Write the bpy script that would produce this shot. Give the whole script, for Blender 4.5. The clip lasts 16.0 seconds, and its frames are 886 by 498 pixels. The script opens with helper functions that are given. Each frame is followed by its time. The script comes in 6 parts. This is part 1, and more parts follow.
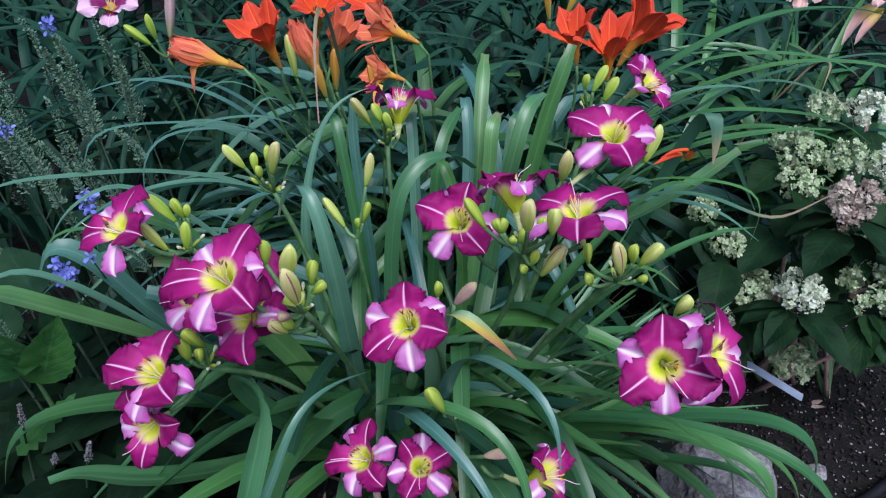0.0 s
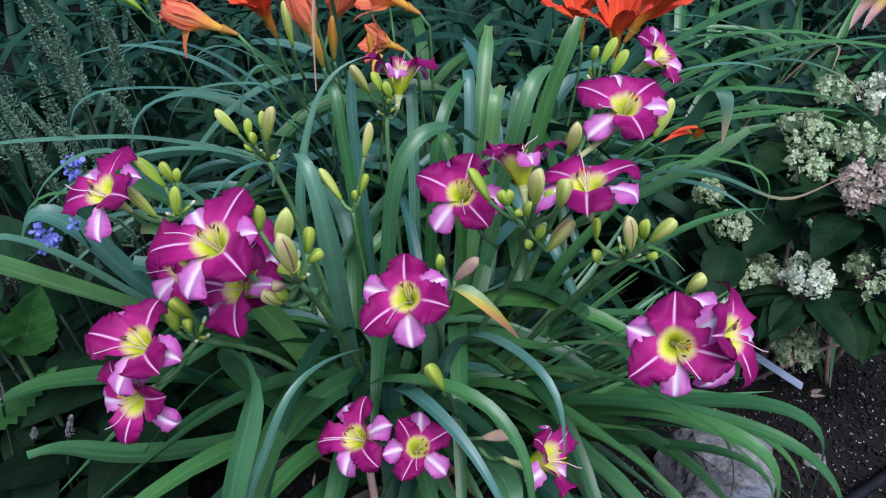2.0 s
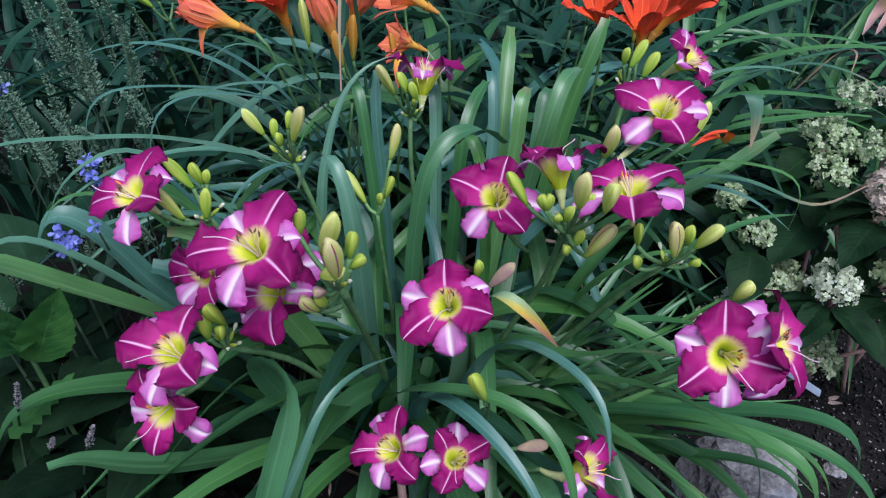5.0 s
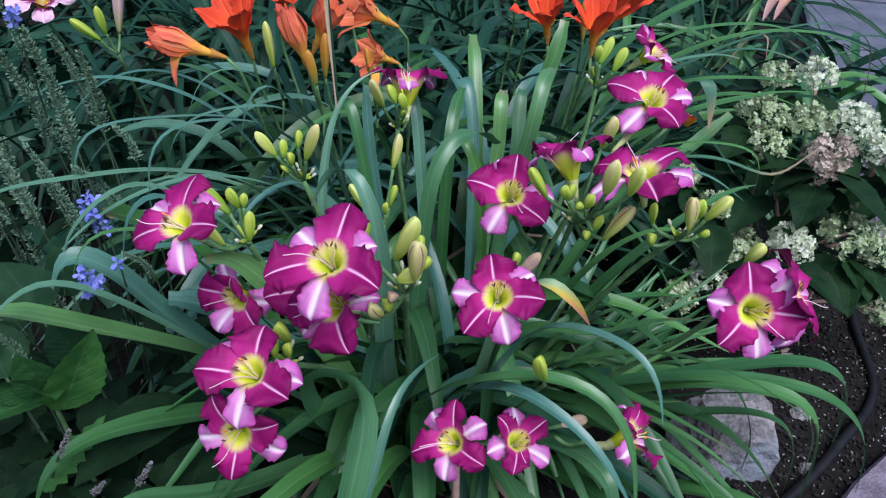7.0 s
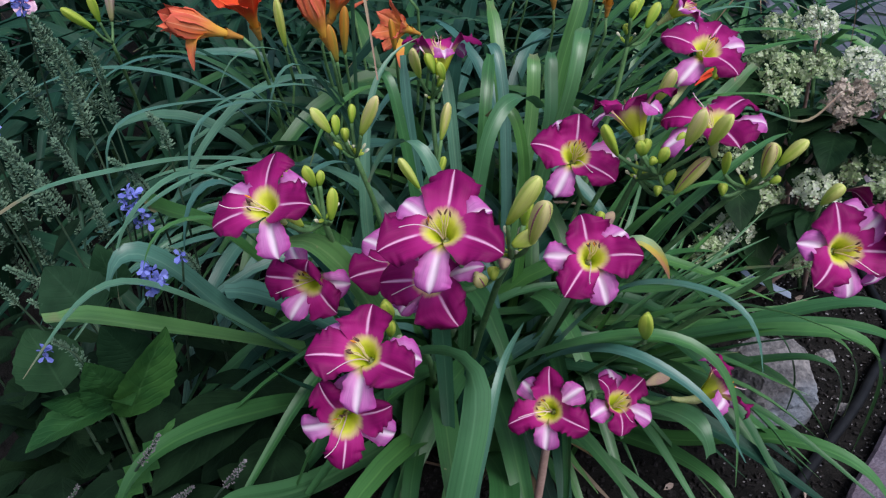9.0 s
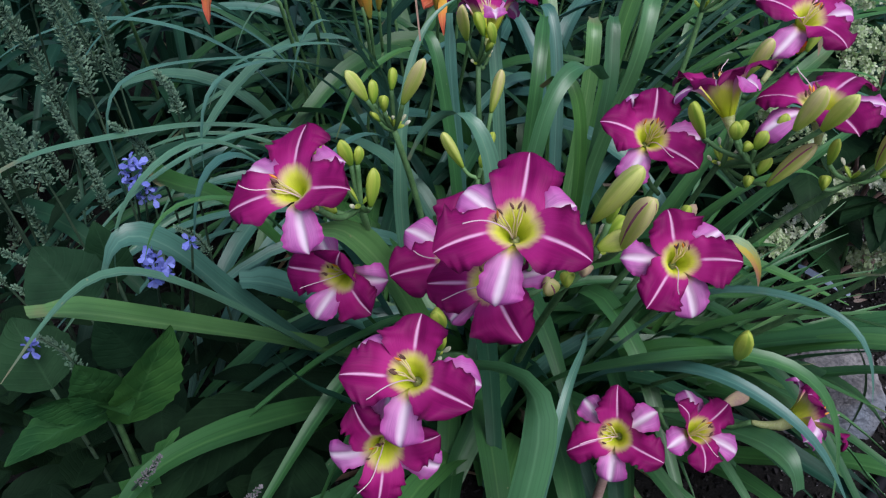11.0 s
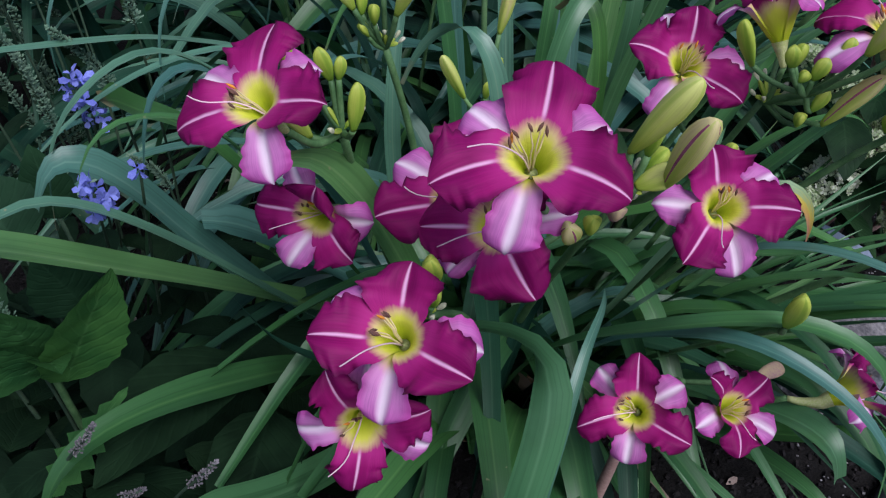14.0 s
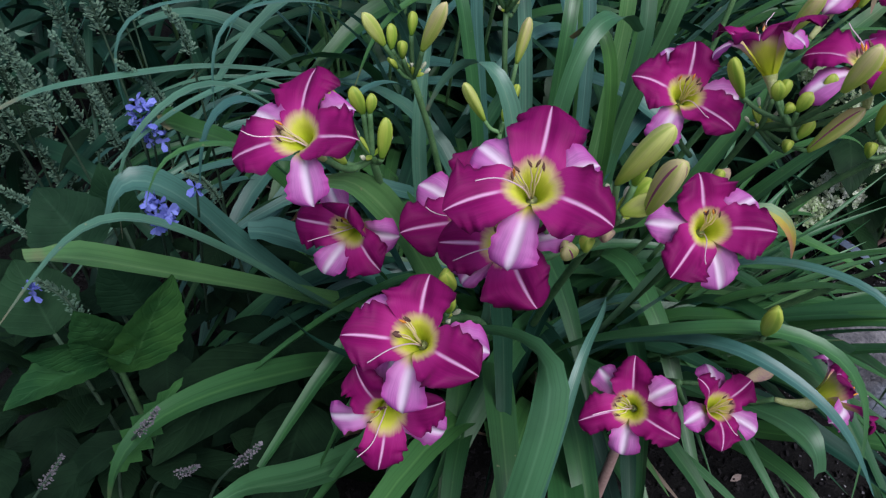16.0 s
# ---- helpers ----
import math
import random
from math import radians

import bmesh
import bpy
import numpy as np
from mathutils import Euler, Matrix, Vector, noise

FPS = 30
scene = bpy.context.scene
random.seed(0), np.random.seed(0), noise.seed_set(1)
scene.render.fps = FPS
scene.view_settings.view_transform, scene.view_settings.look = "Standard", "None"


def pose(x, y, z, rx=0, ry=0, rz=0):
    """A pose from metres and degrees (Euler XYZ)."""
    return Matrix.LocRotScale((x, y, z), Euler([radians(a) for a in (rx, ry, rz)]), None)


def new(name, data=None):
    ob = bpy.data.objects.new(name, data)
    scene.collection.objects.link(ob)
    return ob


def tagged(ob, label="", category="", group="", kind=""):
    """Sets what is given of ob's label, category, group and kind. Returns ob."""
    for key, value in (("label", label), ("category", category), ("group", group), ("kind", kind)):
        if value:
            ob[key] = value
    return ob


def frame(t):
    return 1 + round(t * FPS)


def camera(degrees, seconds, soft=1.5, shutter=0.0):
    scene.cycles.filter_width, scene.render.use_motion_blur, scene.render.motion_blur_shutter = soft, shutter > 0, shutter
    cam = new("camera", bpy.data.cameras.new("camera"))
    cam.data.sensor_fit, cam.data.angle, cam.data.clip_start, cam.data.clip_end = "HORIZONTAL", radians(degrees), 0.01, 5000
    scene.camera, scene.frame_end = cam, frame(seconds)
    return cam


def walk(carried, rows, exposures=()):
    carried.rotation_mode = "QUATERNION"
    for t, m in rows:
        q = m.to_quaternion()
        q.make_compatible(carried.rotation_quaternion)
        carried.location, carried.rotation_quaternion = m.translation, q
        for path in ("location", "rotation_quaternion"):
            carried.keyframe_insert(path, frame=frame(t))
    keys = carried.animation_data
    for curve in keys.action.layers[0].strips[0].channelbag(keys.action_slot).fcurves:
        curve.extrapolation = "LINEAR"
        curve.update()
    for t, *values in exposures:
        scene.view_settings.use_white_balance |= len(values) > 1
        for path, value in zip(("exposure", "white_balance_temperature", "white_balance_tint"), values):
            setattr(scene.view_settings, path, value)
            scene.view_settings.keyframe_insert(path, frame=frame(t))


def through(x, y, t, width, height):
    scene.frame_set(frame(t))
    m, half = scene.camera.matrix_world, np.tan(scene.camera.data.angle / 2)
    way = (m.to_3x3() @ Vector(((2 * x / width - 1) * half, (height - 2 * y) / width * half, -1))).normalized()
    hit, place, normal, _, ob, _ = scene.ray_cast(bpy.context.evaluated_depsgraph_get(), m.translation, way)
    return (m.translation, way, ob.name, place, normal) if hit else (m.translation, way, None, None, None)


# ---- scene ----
cam = camera(60.7, 16.0, 1.2, 0.4)
METRES, EYE, TILT, LEAN, TURN = 0.80, 1.04, -34.0, 0.0, 0.0
ROWS = [
    (0.0, 0.0, 0.0, 0.0, 0.0, 0.0, -0.0),
    (0.5, -0.0009, 0.0066, -0.0047, -0.13, 0.48, -0.41),
    (1.0, -0.0063, 0.0129, -0.0078, -0.41, 0.5, -0.74),
    (1.5, -0.0125, 0.0271, -0.0142, -0.62, -0.05, -1.0),
    (2.0, -0.0159, 0.0449, -0.0217, -0.77, -0.88, -1.16),
    (2.5, -0.0157, 0.0561, -0.0271, -0.94, -1.43, -1.23),
    (3.0, -0.0099, 0.0633, -0.0306, -0.87, -1.61, -1.26),
    (3.5, -0.0092, 0.0628, -0.0303, -0.65, -1.59, -1.4),
    (4.0, -0.0164, 0.0635, -0.0307, -0.52, -1.38, -1.67),
    (4.5, -0.0385, 0.0703, -0.0273, -0.76, -1.02, -1.83),
    (5.0, -0.0818, 0.0745, -0.0194, -1.8, -0.7, -1.49),
    (7.5, -0.339, 0.0405, -0.0307, -11.98, -0.27, 6.67),
    (8.0, -0.4067, 0.0578, -0.0301, -13.72, -0.81, 8.33),
    (8.5, -0.4429, 0.0833, -0.0277, -14.45, -1.48, 9.21),
    (9.0, -0.45, 0.113, -0.0282, -14.32, -1.81, 9.24),
    (9.5, -0.4613, 0.1667, -0.0177, -13.99, -2.01, 8.68),
    (12.0, -0.461, 0.3137, -0.0033, -13.86, -5.59, 6.81),
    (12.5, -0.4525, 0.3366, -0.0078, -13.86, -6.13, 6.49),
    (13.0, -0.446, 0.357, -0.0109, -13.84, -6.68, 6.23),
    (13.5, -0.4428, 0.3791, -0.0191, -13.93, -7.29, 5.91),
    (14.0, -0.4355, 0.4008, -0.0237, -14.05, -7.44, 5.67),
    (14.5, -0.4256, 0.4163, -0.0207, -14.26, -7.53, 5.48),
    (15.0, -0.4224, 0.4212, -0.024, -13.92, -7.69, 5.32),
    (15.5, -0.4417, 0.3757, -0.0144, -12.83, -7.55, 5.32),
    (16.0, -0.4404, 0.309, -0.0001, -11.58, -7.27, 5.31),
]
walk(cam, [(t, pose(0, 0, EYE, TILT, LEAN, TURN) @ pose(METRES * x, METRES * y, METRES * z, 90 + pitch, roll, yaw)) for t, x, y, z, yaw, pitch, roll in ROWS],
     exposures=[(0.0, 1.0, 5650, 14), (5.0, 1.0, 5700, 14), (7.3, 1.10, 5800, 14), (7.7, 1.08, 5850, 14), (8.2, 0.95, 6050, 13), (9.0, 0.78, 6150, 13), (9.7, 0.74, 6100, 13), (12.0, 0.66, 5950, 15), (16.0, 0.60, 5900, 16)])

# ---- light: a dull evening sky, no hard shadows ----
SUN_UP, SUN_TURN = 56.0, 200.0
world = bpy.data.worlds.new("evening_sky")
scene.world = world
world.use_nodes = True
sky = world.node_tree.nodes.new("ShaderNodeTexSky")
sky.sky_type, sky.sun_disc = "NISHITA", False
sky.sun_elevation, sky.sun_rotation = radians(SUN_UP), radians(SUN_TURN)
sky.air_density, sky.dust_density = 1.0, 2.0
backgr = world.node_tree.nodes["Background"]
backgr.inputs[1].default_value = 0.06
world.node_tree.links.new(sky.outputs[0], backgr.inputs[0])
sun_data = bpy.data.lights.new("sun", "SUN")
sun_data.energy, sun_data.angle, sun_data.color = 2.1, radians(40), (1.0, 0.97, 0.93)
sun = new("sun", sun_data)
sun.matrix_world = pose(0, 0, 6, 90 - SUN_UP, 0, SUN_TURN - 180)


# ---- materials ----
class Nodes:
    """A node material with short ways to chain its nodes."""

    def __init__(self, name, rough=0.5, spec=0.5):
        self.mat = bpy.data.materials.new(name)
        self.mat.use_nodes = True
        self.tree = self.mat.node_tree
        self.bsdf = self.tree.nodes["Principled BSDF"]
        self.out = self.tree.nodes["Material Output"]
        self.bsdf.inputs["Roughness"].default_value = rough
        self.bsdf.inputs["Specular IOR Level"].default_value = spec

    def plug(self, socket, value):
        if isinstance(value, bpy.types.NodeSocket):
            self.tree.links.new(value, socket)
        elif value is not None:
            socket.default_value = (*value, 1.0) if isinstance(value, tuple) and len(value) == 3 and socket.type == "RGBA" else value

    def math(self, op, a, b=0.0, c=None, clamp=False):
        n = self.tree.nodes.new("ShaderNodeMath")
        n.operation, n.use_clamp = op, clamp
        self.plug(n.inputs[0], a), self.plug(n.inputs[1], b), self.plug(n.inputs[2], c)
        return n.outputs[0]

    def span(self, value, lo, hi, to_lo=0.0, to_hi=1.0):
        n = self.tree.nodes.new("ShaderNodeMapRange")
        n.interpolation_type = "SMOOTHSTEP"
        for k, v in enumerate((value, lo, hi, to_lo, to_hi)):
            self.plug(n.inputs[k], v)
        return n.outputs[0]

    def mix(self, fac, a, b, kind="MIX"):
        n = self.tree.nodes.new("ShaderNodeMix")
        n.data_type, n.blend_type = "RGBA", kind
        self.plug(n.inputs[0], fac), self.plug(n.inputs[6], a), self.plug(n.inputs[7], b)
        return n.outputs[2]

    def ramp(self, fac, stops):
        n = self.tree.nodes.new("ShaderNodeValToRGB")
        e = n.color_ramp.elements
        while len(e) < len(stops):
            e.new(0.5)
        for k, (at, colour) in enumerate(stops):
            e[k].position, e[k].color = at, (*colour, 1.0)
        self.plug(n.inputs[0], fac)
        return n.outputs[0]

    def noise(self, scale, detail=3.0, vector=None, rough=0.55):
        n = self.tree.nodes.new("ShaderNodeTexNoise")
        n.inputs["Scale"].default_value, n.inputs["Detail"].default_value, n.inputs["Roughness"].default_value = scale, detail, rough
        if vector is None:
            vector = self.tree.nodes.new("ShaderNodeTexCoord").outputs["Object"]
        self.plug(n.inputs["Vector"], vector)
        return n.outputs[0]

    def uv(self):
        c = self.tree.nodes.new("ShaderNodeTexCoord")
        s = self.tree.nodes.new("ShaderNodeSeparateXYZ")
        self.tree.links.new(c.outputs["UV"], s.inputs[0])
        return s.outputs[0], s.outputs[1]

    def chance(self):
        return self.tree.nodes.new("ShaderNodeObjectInfo").outputs["Random"]

    def island(self):
        return self.tree.nodes.new("ShaderNodeNewGeometry").outputs["Random Per Island"]

    def join(self, x, y, z=0.0):
        n = self.tree.nodes.new("ShaderNodeCombineXYZ")
        for k, v in enumerate((x, y, z)):
            self.plug(n.inputs[k], v)
        return n.outputs[0]

    def bump(self, height, strength, distance=0.002):
        n = self.tree.nodes.new("ShaderNodeBump")
        n.inputs["Strength"].default_value, n.inputs["Distance"].default_value = strength, distance
        self.plug(n.inputs["Height"], height)
        self.plug(self.bsdf.inputs["Normal"], n.outputs[0])

    def done(self, colour, through=0.0):
        """Sets the colour; through: the share of light that shines through a thin leaf or petal."""
        self.plug(self.bsdf.inputs["Base Color"], colour)
        if through:
            t, m = self.tree.nodes.new("ShaderNodeBsdfTranslucent"), self.tree.nodes.new("ShaderNodeMixShader")
            self.plug(t.inputs[0], colour)
            m.inputs[0].default_value = through
            self.tree.links.new(self.bsdf.outputs[0], m.inputs[1])
            self.tree.links.new(t.outputs[0], m.inputs[2])
            self.tree.links.new(m.outputs[0], self.out.inputs[0])
        return self.mat


def strap_material(name, dark, light, rib, rough=0.42, through=0.11, spec=0.7):
    """Strap leaf: parallel veins, a pale midrib, blotches, each leaf a little different."""
    n = Nodes(name, rough, spec)
    u, v = n.uv()
    who = n.chance()
    veins = n.noise(1.0, 2.0, n.join(n.math("MULTIPLY", u, 16.0), n.math("MULTIPLY", v, 1.8), n.math("MULTIPLY", who, 40.0)))
    patch = n.noise(16.0, 4.0)
    colour = n.mix(n.span(veins, 0.15, 0.6, 0.25, 1.0), dark, light)
    colour = n.mix(n.span(patch, 0.4, 0.8, 0.0, 0.5), colour, dark)
    middle = n.math("ABSOLUTE", n.math("SUBTRACT", u, 0.5))
    colour = n.mix(n.span(middle, 0.0, 0.06, 0.55, 0.0), colour, rib)
    tint = n.ramp(who, [(0.0, (0.60, 0.76, 0.80)), (0.5, (0.90, 0.96, 0.92)), (1.0, (1.22, 1.16, 0.88))])
    colour = n.mix(1.0, colour, tint, "MULTIPLY")
    worn = n.math("MULTIPLY", n.span(n.math("ADD", v, n.math("MULTIPLY", n.math("SUBTRACT", patch, 0.5), 0.25)), 0.96, 1.02), n.span(who, 0.45, 0.65))
    colour = n.mix(n.math("MULTIPLY", worn, 0.7), colour, (0.26, 0.19, 0.11))
    fleck = n.math("MULTIPLY", n.span(n.noise(120.0, 2.0), 0.70, 0.76), n.span(n.noise(9.0, 2.0), 0.5, 0.65))
    colour = n.mix(n.math("MULTIPLY", fleck, 0.6), colour, (0.30, 0.27, 0.14))
    n.bump(veins, 0.12, 0.001)
    return n.done(colour, through)


def petal_material(name, stops, rib, edge, rib_wide=0.045, rough=0.55, through=0.10, rib_from=0.40, edge_from=0.34):
    """Petal: coloured along its length from the throat, with a pale midrib and fine veins."""
    n = Nodes(name, rough, 0.12)
    u, v = n.uv()
    who = n.chance()
    side = n.math("ABSOLUTE", n.math("SUBTRACT", u, 0.5))
    wobble = n.noise(1.0, 3.0, n.join(n.math("MULTIPLY", u, 14.0), n.math("MULTIPLY", v, 3.0), n.math("MULTIPLY", who, 30.0)))
    along = n.math("ADD", v, n.math("MULTIPLY", n.math("SUBTRACT", wobble, 0.5), 0.075))
    along = n.math("ADD", along, n.math("MULTIPLY", side, 0.16))
    colour = n.ramp(along, stops)
    veins = n.noise(1.0, 2.0, n.join(n.math("MULTIPLY", u, 46.0), n.math("MULTIPLY", v, 2.2), n.math("MULTIPLY", who, 17.0)))
    colour = n.mix(n.math("MULTIPLY", n.span(veins, 0.35, 0.75, 0.0, 0.4), n.span(v, 0.45, 0.7, 0.1, 1.0)), colour, n.mix(1.0, colour, (0.55, 0.5, 0.6), "MULTIPLY"))
    # broad darker patches imitate shading over the petal's swells
    shade = n.noise(2.6, 2.0, n.join(n.math("MULTIPLY", u, 1.6), v, n.math("MULTIPLY", who, 9.0)))
    colour = n.mix(n.math("MULTIPLY", n.span(shade, 0.35, 0.7, 0.0, 0.55), n.span(v, 0.45, 0.65)), colour, n.mix(1.0, colour, (0.62, 0.55, 0.66), "MULTIPLY"))
    colour = n.mix(n.math("MULTIPLY", n.span(side, edge_from, 0.5, 0.0, 0.75), n.span(v, 0.4, 0.6)), colour, edge)
    width = n.math("MULTIPLY", n.span(v, 0.4, 1.0, 1.0, 0.6), rib_wide)
    stripe = n.math("MULTIPLY", n.math("SUBTRACT", 1.0, n.span(side, n.math("MULTIPLY", width, 0.1), width)), n.span(v, rib_from, rib_from + 0.12))
    colour = n.mix(n.math("MULTIPLY", stripe, 0.85), colour, rib)
    n.bump(n.math("ADD", veins, n.math("MULTIPLY", stripe, 0.8)), 0.25, 0.001)
    return n.done(colour, through)


def grainy(name, a, b, scale, rough=0.8, strength=0.5, distance=0.004, through=0.0, by_island=False, c=None, tones=((0.75, 0.75, 0.78), (1.15, 1.13, 1.1))):
    """Plain matter in two tones at two scales, with relief."""
    n = Nodes(name, rough, 0.2)
    big, fine = n.noise(scale, 4.0), n.noise(scale * 9.0, 3.0)
    fac = n.math("ADD", n.math("MULTIPLY", big, 0.65), n.math("MULTIPLY", fine, 0.35))
    colour = n.mix(n.span(fac, 0.36, 0.64), a, b)
    if c:
        colour = n.mix(n.span(n.noise(scale * 0.37, 3.0), 0.5, 0.7), colour, c)
    tone = n.island() if by_island else n.chance()
    colour = n.mix(1.0, colour, n.ramp(tone, [(0.0, tones[0]), (1.0, tones[1])]), "MULTIPLY")
    n.bump(fac, strength, distance)
    return n.done(colour, through)


leaf_green = strap_material("strap_leaf", (0.021, 0.078, 0.022), (0.057, 0.176, 0.050), (0.12, 0.27, 0.09))
leaf_blue = strap_material("strap_leaf_bluish", (0.027, 0.090, 0.068), (0.084, 0.205, 0.162), (0.17, 0.30, 0.24))
# darker copy of the strap leaf: shade among the foliage put into its colour
leaf_shade = strap_material("strap_leaf_in_shade", (0.006, 0.026, 0.015), (0.016, 0.060, 0.037), (0.04, 0.09, 0.06), 0.55, 0.11, 0.2)
# paler copy; on upright and hanging blades it stands in for more light
leaf_pale = strap_material("pale_strap_leaf", (0.034, 0.105, 0.034), (0.092, 0.225, 0.088), (0.16, 0.30, 0.14))
# half-dark copy for low and filler blades, with their shade in the colour
leaf_half_shade = strap_material("shaded_strap_leaf", (0.013, 0.050, 0.017), (0.038, 0.120, 0.038), (0.08, 0.18, 0.06), 0.45, 0.11, 0.5)
leaf_dry = strap_material("dry_leaf", (0.20, 0.12, 0.085), (0.38, 0.25, 0.18), (0.42, 0.30, 0.22), 0.7, 0.2)


def autumn_leaf():
    n = Nodes("yellowing_leaf", 0.5, 0.4)
    u, v = n.uv()
    grain = n.noise(1.0, 3.0, n.join(n.math("MULTIPLY", u, 18.0), n.math("MULTIPLY", v, 4.0)))
    along = n.math("ADD", v, n.math("MULTIPLY", n.math("SUBTRACT", grain, 0.5), 0.18))
    along = n.math("ADD", along, n.math("MULTIPLY", n.math("SUBTRACT", u, 0.5), 0.10))
    colour = n.ramp(along, [(0.0, (0.07, 0.19, 0.07)), (0.76, (0.16, 0.30, 0.17)), (0.84, (0.30, 0.40, 0.20)), (0.89, (0.56, 0.46, 0.06)), (0.95, (0.56, 0.25, 0.12)), (1.0, (0.34, 0.18, 0.13))])
    n.bump(grain, 0.3, 0.001)
    return n.done(colour, 0.2)


leaf_yellow = autumn_leaf()
THROAT = [(0.0, (0.34, 0.44, 0.012)), (0.20, (0.50, 0.58, 0.022)), (0.34, (0.66, 0.67, 0.08)), (0.40, (0.66, 0.52, 0.24))]
petal_purple = petal_material("purple_petal", THROAT + [(0.47, (0.40, 0.024, 0.20)), (0.62, (0.285, 0.008, 0.130)), (1.0, (0.18, 0.004, 0.083))], (0.78, 0.44, 0.68), (0.065, 0.003, 0.036), 0.050, edge_from=0.40)
sepal_pink = petal_material("pink_sepal", THROAT + [(0.52, (0.70, 0.30, 0.61)), (1.0, (0.57, 0.12, 0.46))], (0.90, 0.76, 0.87), (0.46, 0.055, 0.33), 0.22, through=0.22, edge_from=0.30)
petal_orange = petal_material("orange_petal", [(0.0, (0.55, 0.35, 0.03)), (0.3, (0.72, 0.24, 0.03)), (0.5, (0.72, 0.085, 0.025)), (1.0, (0.66, 0.058, 0.030))], (0.76, 0.15, 0.05), (0.66, 0.08, 0.035), 0.06)
petal_apricot = petal_material("apricot_petal", [(0.0, (0.55, 0.40, 0.05)), (0.3, (0.75, 0.38, 0.06)), (0.6, (0.78, 0.23, 0.085)), (1.0, (0.74, 0.14, 0.085))], (0.80, 0.30, 0.16), (0.74, 0.13, 0.09), 0.08)
petal_pale = petal_material("pale_pink_petal", [(0.0, (0.7, 0.45, 0.05)), (0.3, (0.75, 0.5, 0.06)), (0.35, (0.20, 0.02, 0.11)), (0.60, (0.22, 0.03, 0.13)), (0.66, (0.72, 0.46, 0.60))], (0.80, 0.60, 0.70), (0.75, 0.55, 0.66), 0.04)
petal_peach = petal_material("peach_petal", [(0.0, (0.62, 0.50, 0.10)), (0.35, (0.74, 0.55, 0.22)), (0.5, (0.72, 0.40, 0.33)), (1.0, (0.72, 0.47, 0.44))], (0.78, 0.60, 0.52), (0.76, 0.55, 0.52), 0.05)
throat_green = grainy("flower_tube", (0.54, 0.63, 0.22), (0.72, 0.74, 0.40), 40.0, 0.5, 0.2, 0.001, 0.35)
tube_orange = grainy("orange_flower_tube", (0.60, 0.26, 0.05), (0.68, 0.36, 0.08), 40.0, 0.5, 0.2, 0.001, 0.2)
filament = grainy("filament", (0.66, 0.50, 0.34), (0.70, 0.64, 0.28), 60.0, 0.5, 0.1, 0.001)
style_white = grainy("style", (0.70, 0.46, 0.58), (0.76, 0.58, 0.64), 60.0, 0.5, 0.1, 0.001)
anther_dark = grainy("dark_anther", (0.10, 0.045, 0.06), (0.22, 0.12, 0.07), 200.0, 0.8, 0.3, 0.001)
anther_orange = grainy("orange_anther", (0.65, 0.22, 0.03), (0.75, 0.34, 0.05), 200.0, 0.8, 0.3, 0.001)
stem_green = grainy("scape", (0.07, 0.16, 0.06), (0.13, 0.25, 0.10), 50.0, 0.5, 0.25, 0.001)
stub_end = grainy("stub_end", (0.45, 0.48, 0.30), (0.66, 0.66, 0.52), 80.0, 0.7, 0.2, 0.001)
stem_brown = grainy("dry_scape", (0.30, 0.19, 0.17), (0.44, 0.30, 0.26), 50.0, 0.7, 0.3, 0.001)


def bud_material(name, base, middle, tip):
    n = Nodes(name, 0.45, 0.4)
    u, v = n.uv()
    who = n.chance()
    grain = n.noise(1.0, 3.0, n.join(n.math("MULTIPLY", u, 30.0), n.math("MULTIPLY", v, 4.0), n.math("MULTIPLY", who, 20.0)))
    colour = n.ramp(n.math("ADD", v, n.math("MULTIPLY", n.math("SUBTRACT", grain, 0.5), 0.3)), [(0.08, base), (0.5, middle), (1.0, tip)])
    streak = n.math("SINE", n.math("MULTIPLY", u, 18.85))
    colour = n.mix(n.math("MULTIPLY", n.span(streak, 0.3, 1.0, 0.0, 0.55), n.span(v, 0.15, 0.45)), colour, tip)
    colour = n.mix(n.span(streak, -1.0, -0.5, 0.55, 0.0), colour, base)
    fine = n.noise(1.0, 2.0, n.join(n.math("MULTIPLY", u, 70.0), n.math("MULTIPLY", v, 3.0), who))
    colour = n.mix(n.span(fine, 0.45, 0.75, 0.0, 0.35), colour, n.mix(1.0, colour, (0.70, 0.68, 0.62), "MULTIPLY"))
    n.bump(grain, 0.3, 0.001)
    return n.done(colour, 0.3)


def browned_leaf(name, start):
    """A strap leaf that has dried brown from a share of its length on."""
    n = Nodes(name, 0.5, 0.4)
    u, v = n.uv()
    grain = n.noise(1.0, 3.0, n.join(n.math("MULTIPLY", u, 26.0), n.math("MULTIPLY", v, 4.0)))
    along = n.math("ADD", v, n.math("MULTIPLY", n.math("SUBTRACT", grain, 0.5), 0.12))
    colour = n.ramp(along, [(0.0, (0.03, 0.09, 0.04)), (start, (0.05, 0.14, 0.085)), (start + 0.05, (0.24, 0.21, 0.12)), (1.0, (0.36, 0.22, 0.17))])
    n.bump(grain, 0.4, 0.001)
    return n.done(colour, 0.12)


